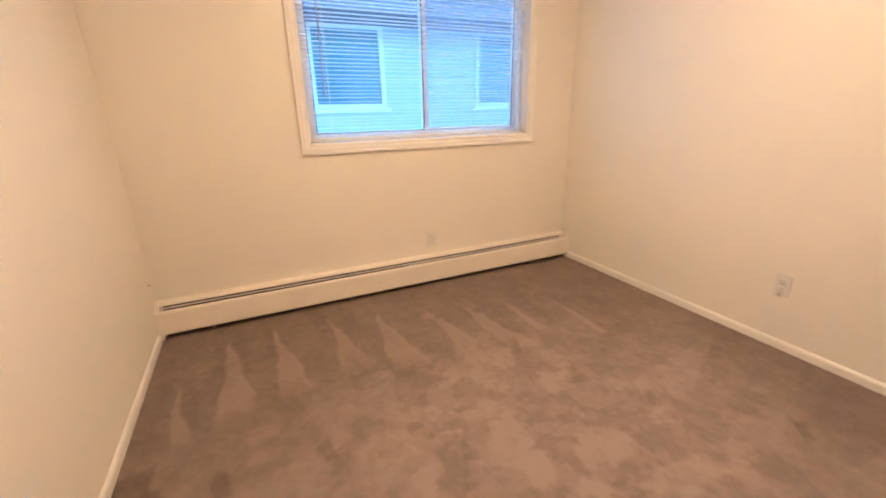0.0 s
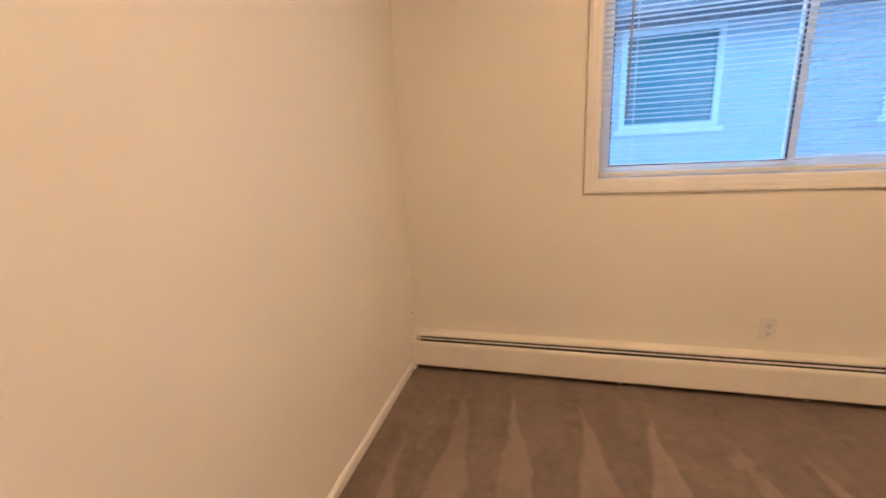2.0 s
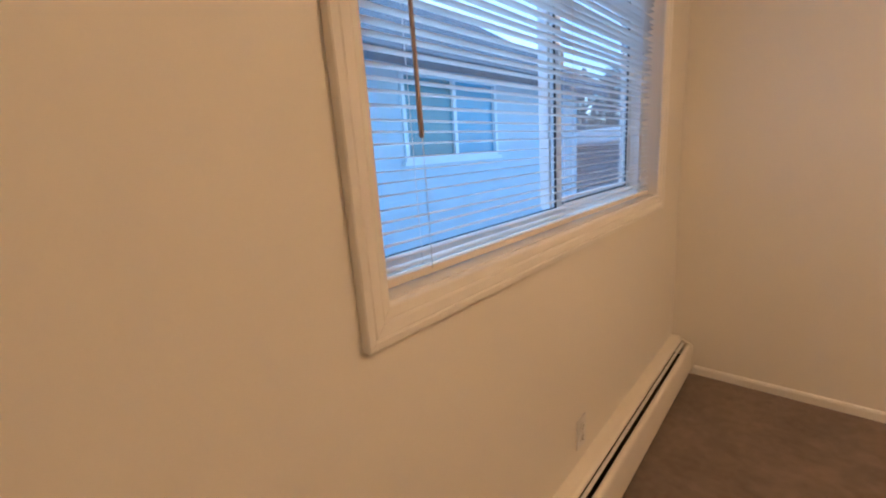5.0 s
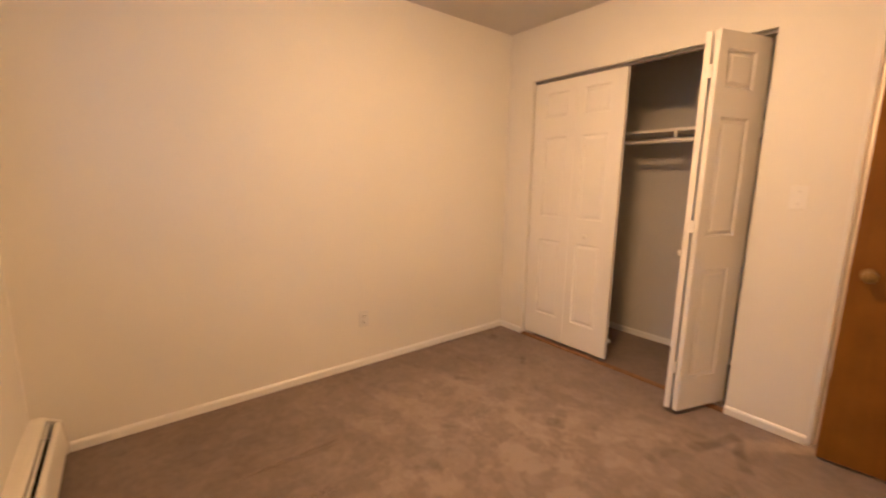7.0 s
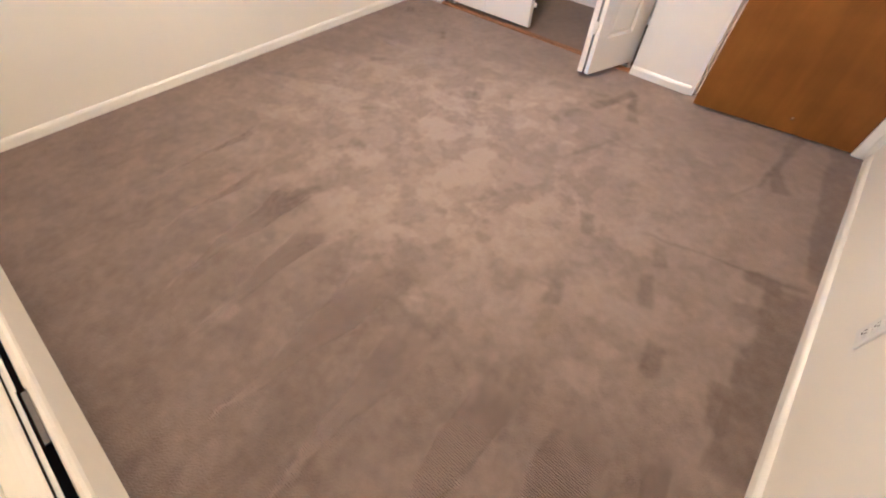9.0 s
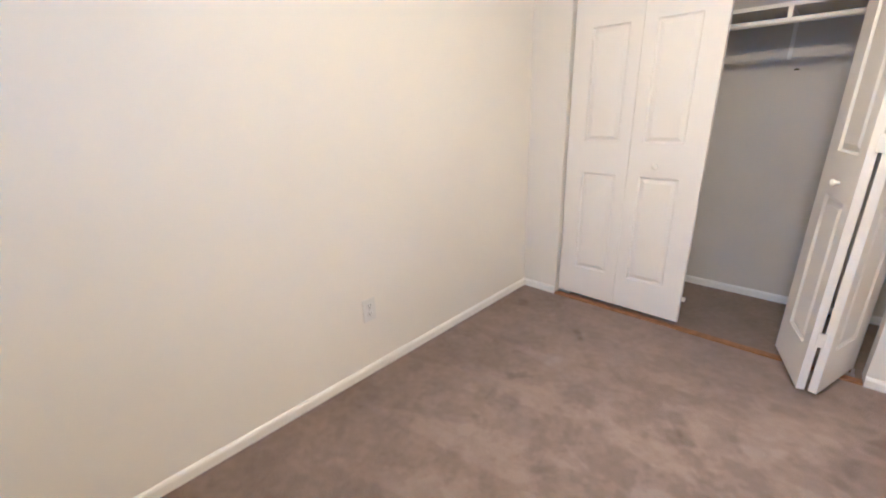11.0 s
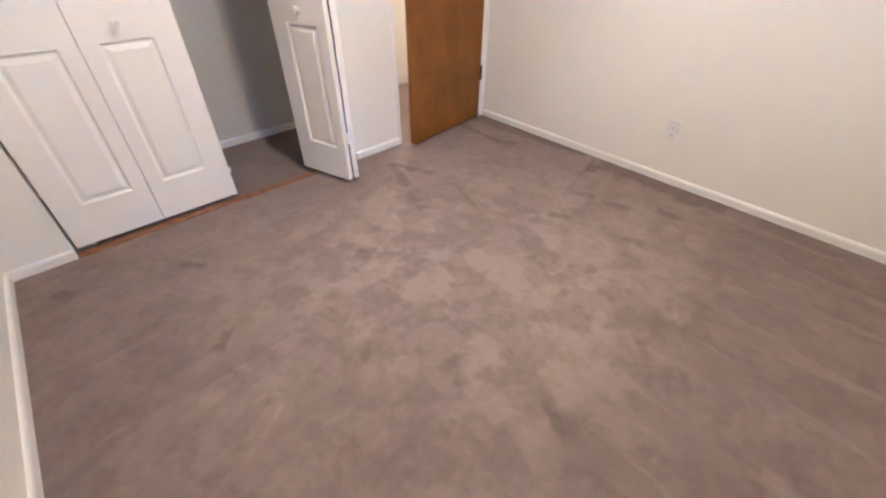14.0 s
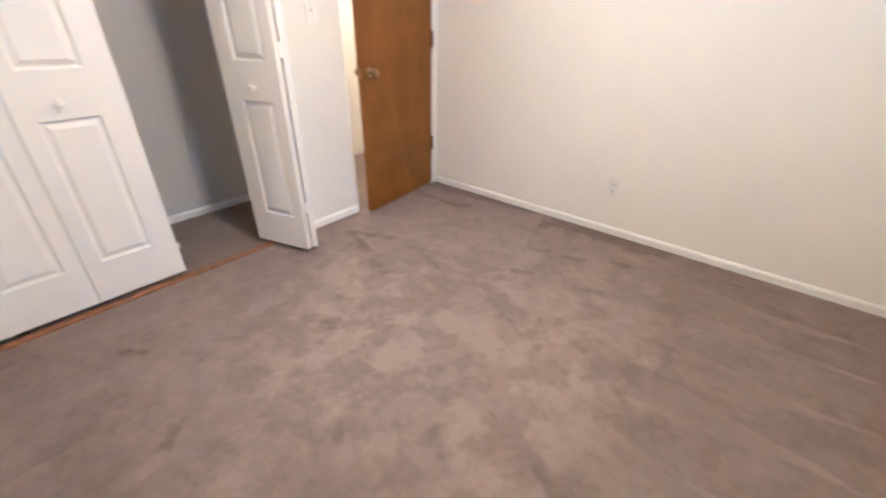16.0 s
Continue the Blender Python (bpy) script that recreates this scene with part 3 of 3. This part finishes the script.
# ---- baseboard heater ----
def heater():
    h = thing("baseboard_heater", "cream enamelled hydronic baseboard heater along the wall", "heater", pose(0, D, 0))
    x0, x1, xm = 0.013, W - 0.013, 1.500
    part("back_plate", sweep([(0.001, 0.0), (0.008, 0.0), (0.008, 0.186), (0.001, 0.186)], x0, x1), INNER, h)
    part("hood", sweep([(0.001, 0.201), (0.001, 0.192), (0.040, 0.191), (0.050, 0.188), (0.0555, 0.184), (0.0585, 0.184), (0.0590, 0.190), (0.056, 0.196), (0.048, 0.201), (0.036, 0.203)], x0, x1), HEATER, h)
    part("inside", sweep([(0.009, 0.012), (0.090, 0.012), (0.090, 0.030), (0.080, 0.080), (0.060, 0.100), (0.026, 0.110), (0.009, 0.110)], x0 + 0.01, x1 - 0.01), INNER, h)
    # the damper blade stands wider open on one half than on the other
    for a, b, blade, lip in ((x0 + 0.012, xm + 0.004, ((0.060, 0.1750), (0.0645, 0.1735), (0.0680, 0.1710)), 0.087),
                             (xm, x1 - 0.012, ((0.060, 0.1750), (0.0660, 0.1735), (0.0710, 0.1705)), 0.084)):
        part("damper", sweep(list(blade) + [(d - 0.0012, z - 0.0015) for d, z in reversed(blade)], a, b), DAMPER, h, "bare metal damper blade")
        p = part("front_panel", sweep([(lip, 0.162), (lip - 0.001, 0.166), (lip + 0.003, 0.1695), (0.097, 0.169), (0.103, 0.164), (0.1065, 0.154), (0.1105, 0.104), (0.1155, 0.036), (0.111, 0.028),
                                       (0.102, 0.028), (0.102, 0.031), (0.108, 0.034), (0.1035, 0.104), (0.0995, 0.153)], a, b), HEATER, h)
        if a > xm:
            p.location = (0, -0.0035, -0.003)
    for a, b in ((x0 - 0.012, x0 + 0.014), (x1 - 0.014, x1 + 0.004)):
        part("end_cap", sweep([(0.001, 0.0), (0.001, 0.202), (0.038, 0.204), (0.052, 0.200), (0.064, 0.190), (0.100, 0.173), (0.110, 0.160), (0.1195, 0.034), (0.119, 0.0)], a, b), HEATER, h)
    part("joint_clip", boxes((xm - 0.180, xm - 0.004, -0.0835, -0.0715, 0.156, 0.1615)), TRACKM, h, "dark damper clip beside the joint")
    for x in (0.26, 1.1, 1.9, 2.6):
        part("foot", boxes((x, x + 0.02, -0.080, -0.01, -0.004, 0.030)), STEEL, h)


heater()


# ---- closet doors ----
LEAF_W, LEAF_H, LEAF_T = 0.371, 1.995, 0.029
FIELDS = ((0.190, 0.805), (0.985, 1.590), (1.730, 1.915))


def leaf_mesh(shift):
    """One bifold leaf, hung at x = 0, its face to +y, with moulded recesses round the fields, which sit nearer the fold."""
    bm = bmesh.new()
    w, t = LEAF_W - 0.003, LEAF_T / 2
    box(bm, 0, w, -t, t - 0.012, 0, LEAF_H)
    a, b = 0.083 + shift, w - 0.083 + shift
    rows = [(0, a, 0, LEAF_H), (b, w, 0, LEAF_H)]
    zs = [0.0] + [z for f in FIELDS for z in f] + [LEAF_H]
    for i in range(0, len(zs), 2):
        rows.append((a, b, zs[i], zs[i + 1]))
    for r in rows:
        box(bm, r[0], r[1], t - 0.012, t, r[2], r[3])
    return bm


def field_mesh(z0, z1, shift):
    """A raised field: sloped rim, flat middle."""
    bm = bmesh.new()
    w, t = LEAF_W - 0.003, LEAF_T / 2
    x0, x1 = 0.083 + shift, w - 0.083 + shift
    rings = []
    for inset, y in ((0.0, t - 0.0005), (0.007, t - 0.0100), (0.014, t - 0.0104), (0.032, t - 0.0016), (0.035, t - 0.0010)):
        rings.append([bm.verts.new(c) for c in ((x0 + inset, y, z0 + inset), (x1 - inset, y, z0 + inset), (x1 - inset, y, z1 - inset), (x0 + inset, y, z1 - inset))])
    for p, q in zip(rings, rings[1:]):
        for k in range(4):
            bm.faces.new((p[k], q[k], q[(k + 1) % 4], p[(k + 1) % 4]))
    bm.faces.new(rings[-1][::-1])
    bmesh.ops.recalc_face_normals(bm, faces=bm.faces)
    if bm.faces[-1].normal.y < 0:
        bmesh.ops.reverse_faces(bm, faces=bm.faces)
    return bm


def knob_bm(r=0.016):
    return turned([(0.008, 0), (0.007, 0.010), (0.012, 0.014), (r, 0.020), (r, 0.026), (0.012, 0.031), (0.004, 0.032)], 20, pose(0, 0, 0, -90, 0, 0))


def bifold(name, label, pivot, fold, fold2, lead):
    """Two leaves, by the corners of their room faces: from the pivot to the fold, and from the fold to the leading edge."""
    d = thing(name, label, "closet door", group="bifold closet doors")
    for k, (p, q) in enumerate(((pivot, fold), (fold2, lead))):
        ang = math.degrees(math.atan2(q[1] - p[1], q[0] - p[0]))
        at = p
        if pivot[0] > lead[0]:
            ang, at = math.degrees(math.atan2(p[1] - q[1], p[0] - q[0])), q
        shift = 0.020 if (k == 1) == (pivot[0] > lead[0]) else -0.020
        leaf = part("leaf", leaf_mesh(shift), DOORWHITE, d)
        leaf.matrix_basis = pose(at[0], at[1], 0.026, 0, 0, ang) @ Matrix.Translation((0, -LEAF_T / 2, 0))
        for z0, z1 in FIELDS:
            part("raised_panel", field_mesh(z0, z1, shift), DOORWHITE, leaf)
        if k == 1:
            kb = part("knob", knob_bm(), DOORWHITE, leaf, "small round white knob")
            kb.location = (LEAF_W / 2 + (0.037 if fold == fold2 else -0.025), LEAF_T / 2, 0.868)
            nub = part("aligner", boxes((-0.004, 0.03, -LEAF_T / 2 - 0.012, -LEAF_T / 2, 0.12, 0.145), bevel=0.002), DOORWHITE, leaf)
            nub.location = (-0.012 if pivot[0] > lead[0] else LEAF_W - 0.02, 0, 0)
    for z in (0.24, 1.03, 1.80):
        s = part("hinge", boxes((-0.013, 0.013, -0.014 if fold != fold2 else -0.044, -0.006 if fold != fold2 else -0.036, z, z + 0.065), bevel=0.001), DOORWHITE, d)
        s.matrix_basis = pose((fold[0] + fold2[0]) / 2, fold[1], 0, 0, 0, 0)
    bracket = part("floor_bracket", boxes((-0.004, 0.075, -0.012, 0.012, -0.004, 0.002), (0.0, 0.010, -0.006, 0.006, -0.004, 0.030)), STEEL, d, "small steel floor pivot bracket")
    bracket.location = (pivot[0] - (0.07 if pivot[0] > lead[0] else 0.004), YB - 0.01, 0.004)
    return d


YB = -0.045
c1 = CX1 - 0.009
bifold("bifold_door", "closed white moulded bifold closet door", (c1, YB + 0.017), (c1 - LEAF_W, YB + 0.017), (c1 - LEAF_W, YB + 0.017), (c1 - 2 * LEAF_W, YB + 0.017))
bifold("bifold_door", "white moulded bifold closet door, folded half open", (1.254, -0.085), (1.372, 0.268), (1.437, 0.265), (1.543, -0.090))
track = thing("door_track", "grey steel bifold track under the closet head", "door track")
part("rail", boxes((CX0, CX1, YB - 0.016, YB + 0.016, CH - 0.018, CH - 0.001)), TRACKM, track)


# ---- closet fittings ----
def closet_shelf():
    s = thing("closet_shelf", "white wire-front closet shelf with a hanging rod", "shelf")
    part("board", boxes((1.101, W - 0.001, YC + 0.002, YC + 0.36, 1.636, 1.652), bevel=0.002), DOORWHITE, s)
    rod = turned([(0.014, 0), (0.014, W - 1.104)], 16, pose(1.102, YC + 0.37, 1.573, 0, 90, 0))
    part("rod", rod, DOORWHITE, s, "white hanging rod")
    part("front_lip", boxes((1.101, W - 0.001, YC + 0.361, YC + 0.373, 1.634, 1.654), bevel=0.002), DOORWHITE, s)
    for x in (1.33, 1.81, 2.40):
        part("bracket", boxes((x - 0.009, x + 0.009, YC + 0.35, YC + 0.378, 1.566, 1.634), (x - 0.009, x + 0.009, YC + 0.002, YC + 0.35, 1.622, 1.635),
                              (x - 0.009, x + 0.009, YC + 0.002, YC + 0.014, 1.42, 1.622)), DOORWHITE, s)


closet_shelf()


# ---- door to the hall ----
def door_1():
    fr = thing("door_frame", "cream painted steel door frame", "door frame", kind="structure")
    f = 0.040
    part("jamb", boxes((DX0, DX0 + f, -T - 0.006, 0.010, -0.004, DH - f), bevel=0.002), TRIM, fr)
    part("jamb", boxes((DX1 - 0.019, DX1, -T - 0.006, 0.004, -0.004, DH - f), bevel=0.002), TRIM, fr)
    part("head", boxes((DX0, DX1, -T - 0.006, 0.008, DH - f, DH), bevel=0.002), TRIM, fr)
    part("stop", boxes((DX0 + f, DX0 + f + 0.010, -0.075, -0.040, -0.004, DH - f), (DX1 - 0.029, DX1 - 0.019, -0.075, -0.040, -0.004, DH - f)), TRIM, fr)
    d = thing("door_1", "varnished orange-brown wooden flush door, slightly ajar", "door", pose(DX0 + f + 0.003, 0.010, 0.010, 0, 0, AJAR), kind="structure")
    w, h, t = 0.742, 1.995, 0.035
    part("slab", boxes((0, w, -t, 0, 0, h), bevel=0.0015), WOOD, d)
    for s, y in ((1, 0.0), (-1, -t)):
        tilt = -90 if s > 0 else 90
        k = part("door_knob", turned([(0.008, 0), (0.011, 0.012), (0.010, 0.030), (0.020, 0.036), (0.0255, 0.046), (0.0255, 0.056), (0.020, 0.063), (0.006, 0.066)], 24, pose(w - 0.062, y, 0.895, tilt, 0, 0)), BRASS, d, "round aged brass knob")
        part("rose", turned([(0.031, 0), (0.031, 0.003), (0.024, 0.008), (0.012, 0.010)], 24, pose(w - 0.062, y, 0.895, tilt, 0, 0)), BRASS, k)
    part("latch_plate", boxes((w, w + 0.0015, -0.030, -0.006, 0.865, 0.925)), BRASS, d)
    for z in (0.275, 1.010, 1.745):
        hg = part("hinge", boxes((0.001, 0.013, 0.0005, 0.0025, z, z + 0.098), (-0.016, -0.002, 0.0005, 0.0022, z, z + 0.098)), HINGE, d, "aged brass butt hinge")
        for k in range(3):
            part("knuckle", turned([(0.0062, 0), (0.0070, 0.002), (0.0070, 0.028), (0.0062, 0.030)], 12, pose(-0.002, 0.007, z + 0.034 * k, 0, 0, 0)), HINGE, hg)
        part("finial", turned([(0.003, 0), (0.0065, 0.004), (0.003, 0.010)], 10, pose(-0.002, 0.007, z + 0.098, 0, 0, 0)), HINGE, hg)
    part("stop_pin", turned([(0.007, 0), (0.006, 0.006), (0.003, 0.010)], 10, pose(0.30, 0.0, 0.075, -90, 0, 0)), BRASS, d)


door_1()


# ---- outlets, switch, small marks ----
def outlet(m):
    """Duplex outlet: plate at y = 0 with its face to -y."""
    o = thing("wall_outlet", "ivory plastic duplex outlet on the wall", "outlet", m, "wall outlets")
    part("plate", boxes((-0.036, 0.036, -0.006, 0, -0.058, 0.058), bevel=0.003), PLASTIC, o)
    for z in (-0.020, 0.020):
        r = part("receptacle", turned([(0.0168, 0), (0.0168, 0.0022), (0.015, 0.003)], 20, pose(0, -0.006, z, 90, 0, 0)), PLASTIC, o)
        part("slots", boxes((-0.0075, -0.0052, -0.0096, -0.0088, z - 0.001, z + 0.008), (0.0052, 0.0075, -0.0096, -0.0088, z - 0.001, z + 0.008), (-0.0025, 0.0025, -0.0096, -0.0088, z - 0.010, z - 0.005)), SLOT, r)
    part("screw", turned([(0.003, 0), (0.003, 0.001)], 10, pose(0, -0.006, 0, 90, 0, 0)), STEEL, o)
    return o


outlet(pose(1.752, D, 0.312))
outlet(pose(W, 1.366, 0.336, 0, 0, -90))
outlet(pose(0, 1.449, 0.300, 0, 0, 90))
sw = thing("light_switch", "white toggle light switch by the door", "switch", pose(1.040, 0, 1.225, 0, 0, 180))
part("plate", boxes((-0.035, 0.035, -0.006, 0, -0.057, 0.057), bevel=0.003), TRIM, sw)
part("toggle", boxes((-0.004, 0.004, -0.016, -0.004, -0.004, 0.012), bevel=0.001), DOORWHITE, sw)
for z in (-0.03, 0.03):
    part("screw", turned([(0.003, 0), (0.003, 0.001)], 10, pose(0, -0.006, z, 90, 0, 0)), STEEL, sw)
for z in (1.366, 1.838):
    hk = thing("wall_hook", "tiny dark hook on the closet's back wall", "hook", pose(1.765, YC, z, 0, 0, 180), "closet hooks")
    part("plate", boxes((-0.012, 0.012, -0.003, 0, -0.004, 0.004), bevel=0.001), SLOT, hk)
    part("prong", boxes((-0.003, 0.003, -0.016, -0.003, -0.004, -0.001), (-0.003, 0.003, -0.016, -0.013, -0.001, 0.008)), SLOT, hk)
tagged(part("wall_screw", turned([(0.004, 0), (0.0045, 0.002), (0.002, 0.004)], 10, pose(0, 2.968, 0.322, 0, 90, 0)), SLOT), "small dark screw in the wall by the heater", "screw")


# ---- ceiling lights ----
def ceiling_light(x, y, glow, label):
    c = thing("ceiling_light", label, "ceiling light", pose(x, y, H), "flush ceiling lights")
    part("base", turned([(0.150, 0), (0.150, -0.018), (0.142, -0.022)], 40), STEEL, c)
    part("shade", turned([(0.140, -0.020), (0.138, -0.045), (0.122, -0.072), (0.090, -0.093), (0.045, -0.105), (0.008, -0.108)], 40), glow, c, "lit white glass dome")
    part("finial", turned([(0.007, -0.106), (0.010, -0.112), (0.006, -0.122), (0.002, -0.125)], 14), BRASS, c)


ceiling_light(1.50, 1.36, GLOW, "round white glass dome ceiling light, lit")
ceiling_light(0.10, -0.62, GLOWHALL, "round white glass dome ceiling light in the hall, lit")


# ---- outside ----
structure("ground", boxes((-80, 90, -80, 120, -0.60, -0.45)), GROUNDM, "trodden white snow on the ground between the houses", "ground")


def house():
    h = thing("house", "pale stucco single-storey house next door with dark roof", "house")
    x0, x1, y0, y1, z0, z1 = -4.0, 8.3, 5.96, 13.0, -0.45, 2.38
    wins = [(1.46, 2.41), (3.78, 5.60)]
    wz0, wz1 = 1.25, 2.24
    bm = bmesh.new()
    xs = [x0, wins[0][0], wins[0][1], wins[1][0], wins[1][1], x1]
    for i in (0, 2, 4):
        box(bm, xs[i], xs[i + 1], y0, y0 + 0.2, z0, z1)
    for a, b in wins:
        box(bm, a, b, y0, y0 + 0.2, z0, wz0), box(bm, a, b, y0, y0 + 0.2, wz1, z1)
    box(bm, x0, x0 + 0.2, y0 + 0.2, y1, z0, z1), box(bm, x1 - 0.2, x1, y0 + 0.2, y1, z0, z1), box(bm, x0, x1, y1, y1 + 0.2, z0, z1)
    part("wall", bm, SIDING, h)
    r = bmesh.new()
    for a, b, c, e in (((y0 - 0.45, 2.15), (9.5, 4.6), (9.5, 4.72), (y0 - 0.47, 2.29)), ((y1 + 0.45, 2.15), (9.5, 4.6), (9.5, 4.72), (y1 + 0.47, 2.29))):
        ends = [[r.verts.new((x, y, z)) for y, z in (a, b, c, e)] for x in (x0 - 0.4, x1 + 0.4)]
        for k in range(4):
            r.faces.new((ends[0][k], ends[0][(k + 1) % 4], ends[1][(k + 1) % 4], ends[1][k]))
        r.faces.new(ends[0]), r.faces.new(ends[1][::-1])
    bmesh.ops.recalc_face_normals(r, faces=r.faces)
    part("roof", r, ROOFM, h, "dark shingle roof with a deep eave")
    for a, b in wins:
        f = 0.055
        fr = part("window", boxes((a, a + f, y0 - 0.03, y0 + 0.05, wz0, wz1), (b - f, b, y0 - 0.03, y0 + 0.05, wz0, wz1), (a + f, b - f, y0 - 0.03, y0 + 0.05, wz0, wz0 + f), (a + f, b - f, y0 - 0.03, y0 + 0.05, wz1 - f, wz1)), FRAMEM, h)
        part("sill", boxes((a - 0.05, b + 0.05, y0 - 0.06, y0 - 0.001, wz0 - 0.05, wz0 - 0.001)), FRAMEM, fr)
        m = (a + b) / 2
        if b - a > 1.2:
            part("mullion", boxes((m - 0.03, m + 0.03, y0 - 0.02, y0 + 0.04, wz0 + f, wz1 - f)), FRAMEM, fr)
            part("pane", boxes((a + f, m - 0.03, y0 + 0.02, y0 + 0.03, wz0 + f, wz1 - f)), DARKGLASS, fr)
            part("pane", boxes((m + 0.03, b - f, y0 + 0.02, y0 + 0.03, wz0 + f, wz1 - f)), SHADE, fr, "pane with a pale drawn shade behind")
        else:
            part("pane", boxes((a + f, b - f, y0 + 0.02, y0 + 0.03, wz0 + f, wz1 - f)), DARKGLASS, fr)


FRAMEM = material("pale_frame_paint", (0.66, 0.76, 0.78), 0.5, vary=0.03)
SHADE = material("drawn_shade", (0.15, 0.34, 0.47), 0.2, vary=0.05)
house()


def tree(x, y, h, seed):
    """A bare-limbed conifer: tapered trunk, limbs, many small needle clumps."""
    rng = random.Random(seed)
    t = thing("tree", "dark leafy tree beyond the house", "tree", pose(x, y, -0.45), "trees beyond the house")
    bm = turned([(0.16, 0), (0.12, h * 0.4), (0.05, h * 0.8), (0.015, h)], 10)
    crown = bmesh.new()
    for i in range(60):
        z = h * (0.12 + 0.85 * i / 60)
        a, l = rng.uniform(0, 6.283), (1.9 * (1 - z / h) + 0.25) * rng.uniform(0.6, 1.1)
        m = Matrix.Translation((0, 0, z)) @ pose(0, 0, 0, 0, 78 + rng.uniform(-10, 14), math.degrees(a))
        r = bmesh.ops.create_cone(bm, segments=5, radius1=0.025, radius2=0.006, depth=l, cap_ends=True)
        bmesh.ops.transform(bm, matrix=m @ Matrix.Translation((0, 0, l / 2)), verts=r["verts"])
        for k in range(14):
            s = l * rng.uniform(0.25, 1.05)
            c = m @ Vector((rng.uniform(-0.14, 0.14), rng.uniform(-0.16, 0.16), s))
            q = Euler((rng.uniform(0, 6), rng.uniform(0, 6), rng.uniform(0, 6))).to_matrix()
            u = rng.uniform(0.06, 0.15)
            vs = [crown.verts.new(c + q @ Vector(p) * u) for p in ((-1, 0, 0), (0, -0.4, 0.1), (1, 0, 0), (0, 0.4, -0.1))]
            crown.faces.new(vs)
    part("trunk", bm, BARK, t)
    part("crown", crown, LEAF, t)


for i, (x, y, h) in enumerate(((10.9, 8.2, 3.4), (12.6, 6.9, 3.6), (14.5, 8.5, 4.2), (17.0, 6.8, 4.6), (20.0, 9.5, 5.2), (12.8, 10.5, 3.6))):
    tree(x, y, h, i)


# shed form is made up, standing in for an unidentified white bar
def shed():
    s = thing("shed", "low dark stand-in for an unidentified object with thick snow on top", "shed", pose(11.3, 5.9, -0.45))
    part("wall", boxes((-1.2, 1.6, -0.6, 1.2, 0, 1.70)), ROOFM, s)
    part("roof", boxes((-1.35, 1.75, -0.75, 1.35, 1.70, 1.76), bevel=0.01), ROOFM, s)
    part("snow", boxes((-1.33, 1.73, -0.73, 1.33, 1.76, 2.10), bevel=0.09), GROUNDM, s, "thick rounded layer of snow")
    part("door", boxes((-0.3, 0.5, -0.64, -0.601, 0.05, 1.6), bevel=0.01), BARK, s)


shed()
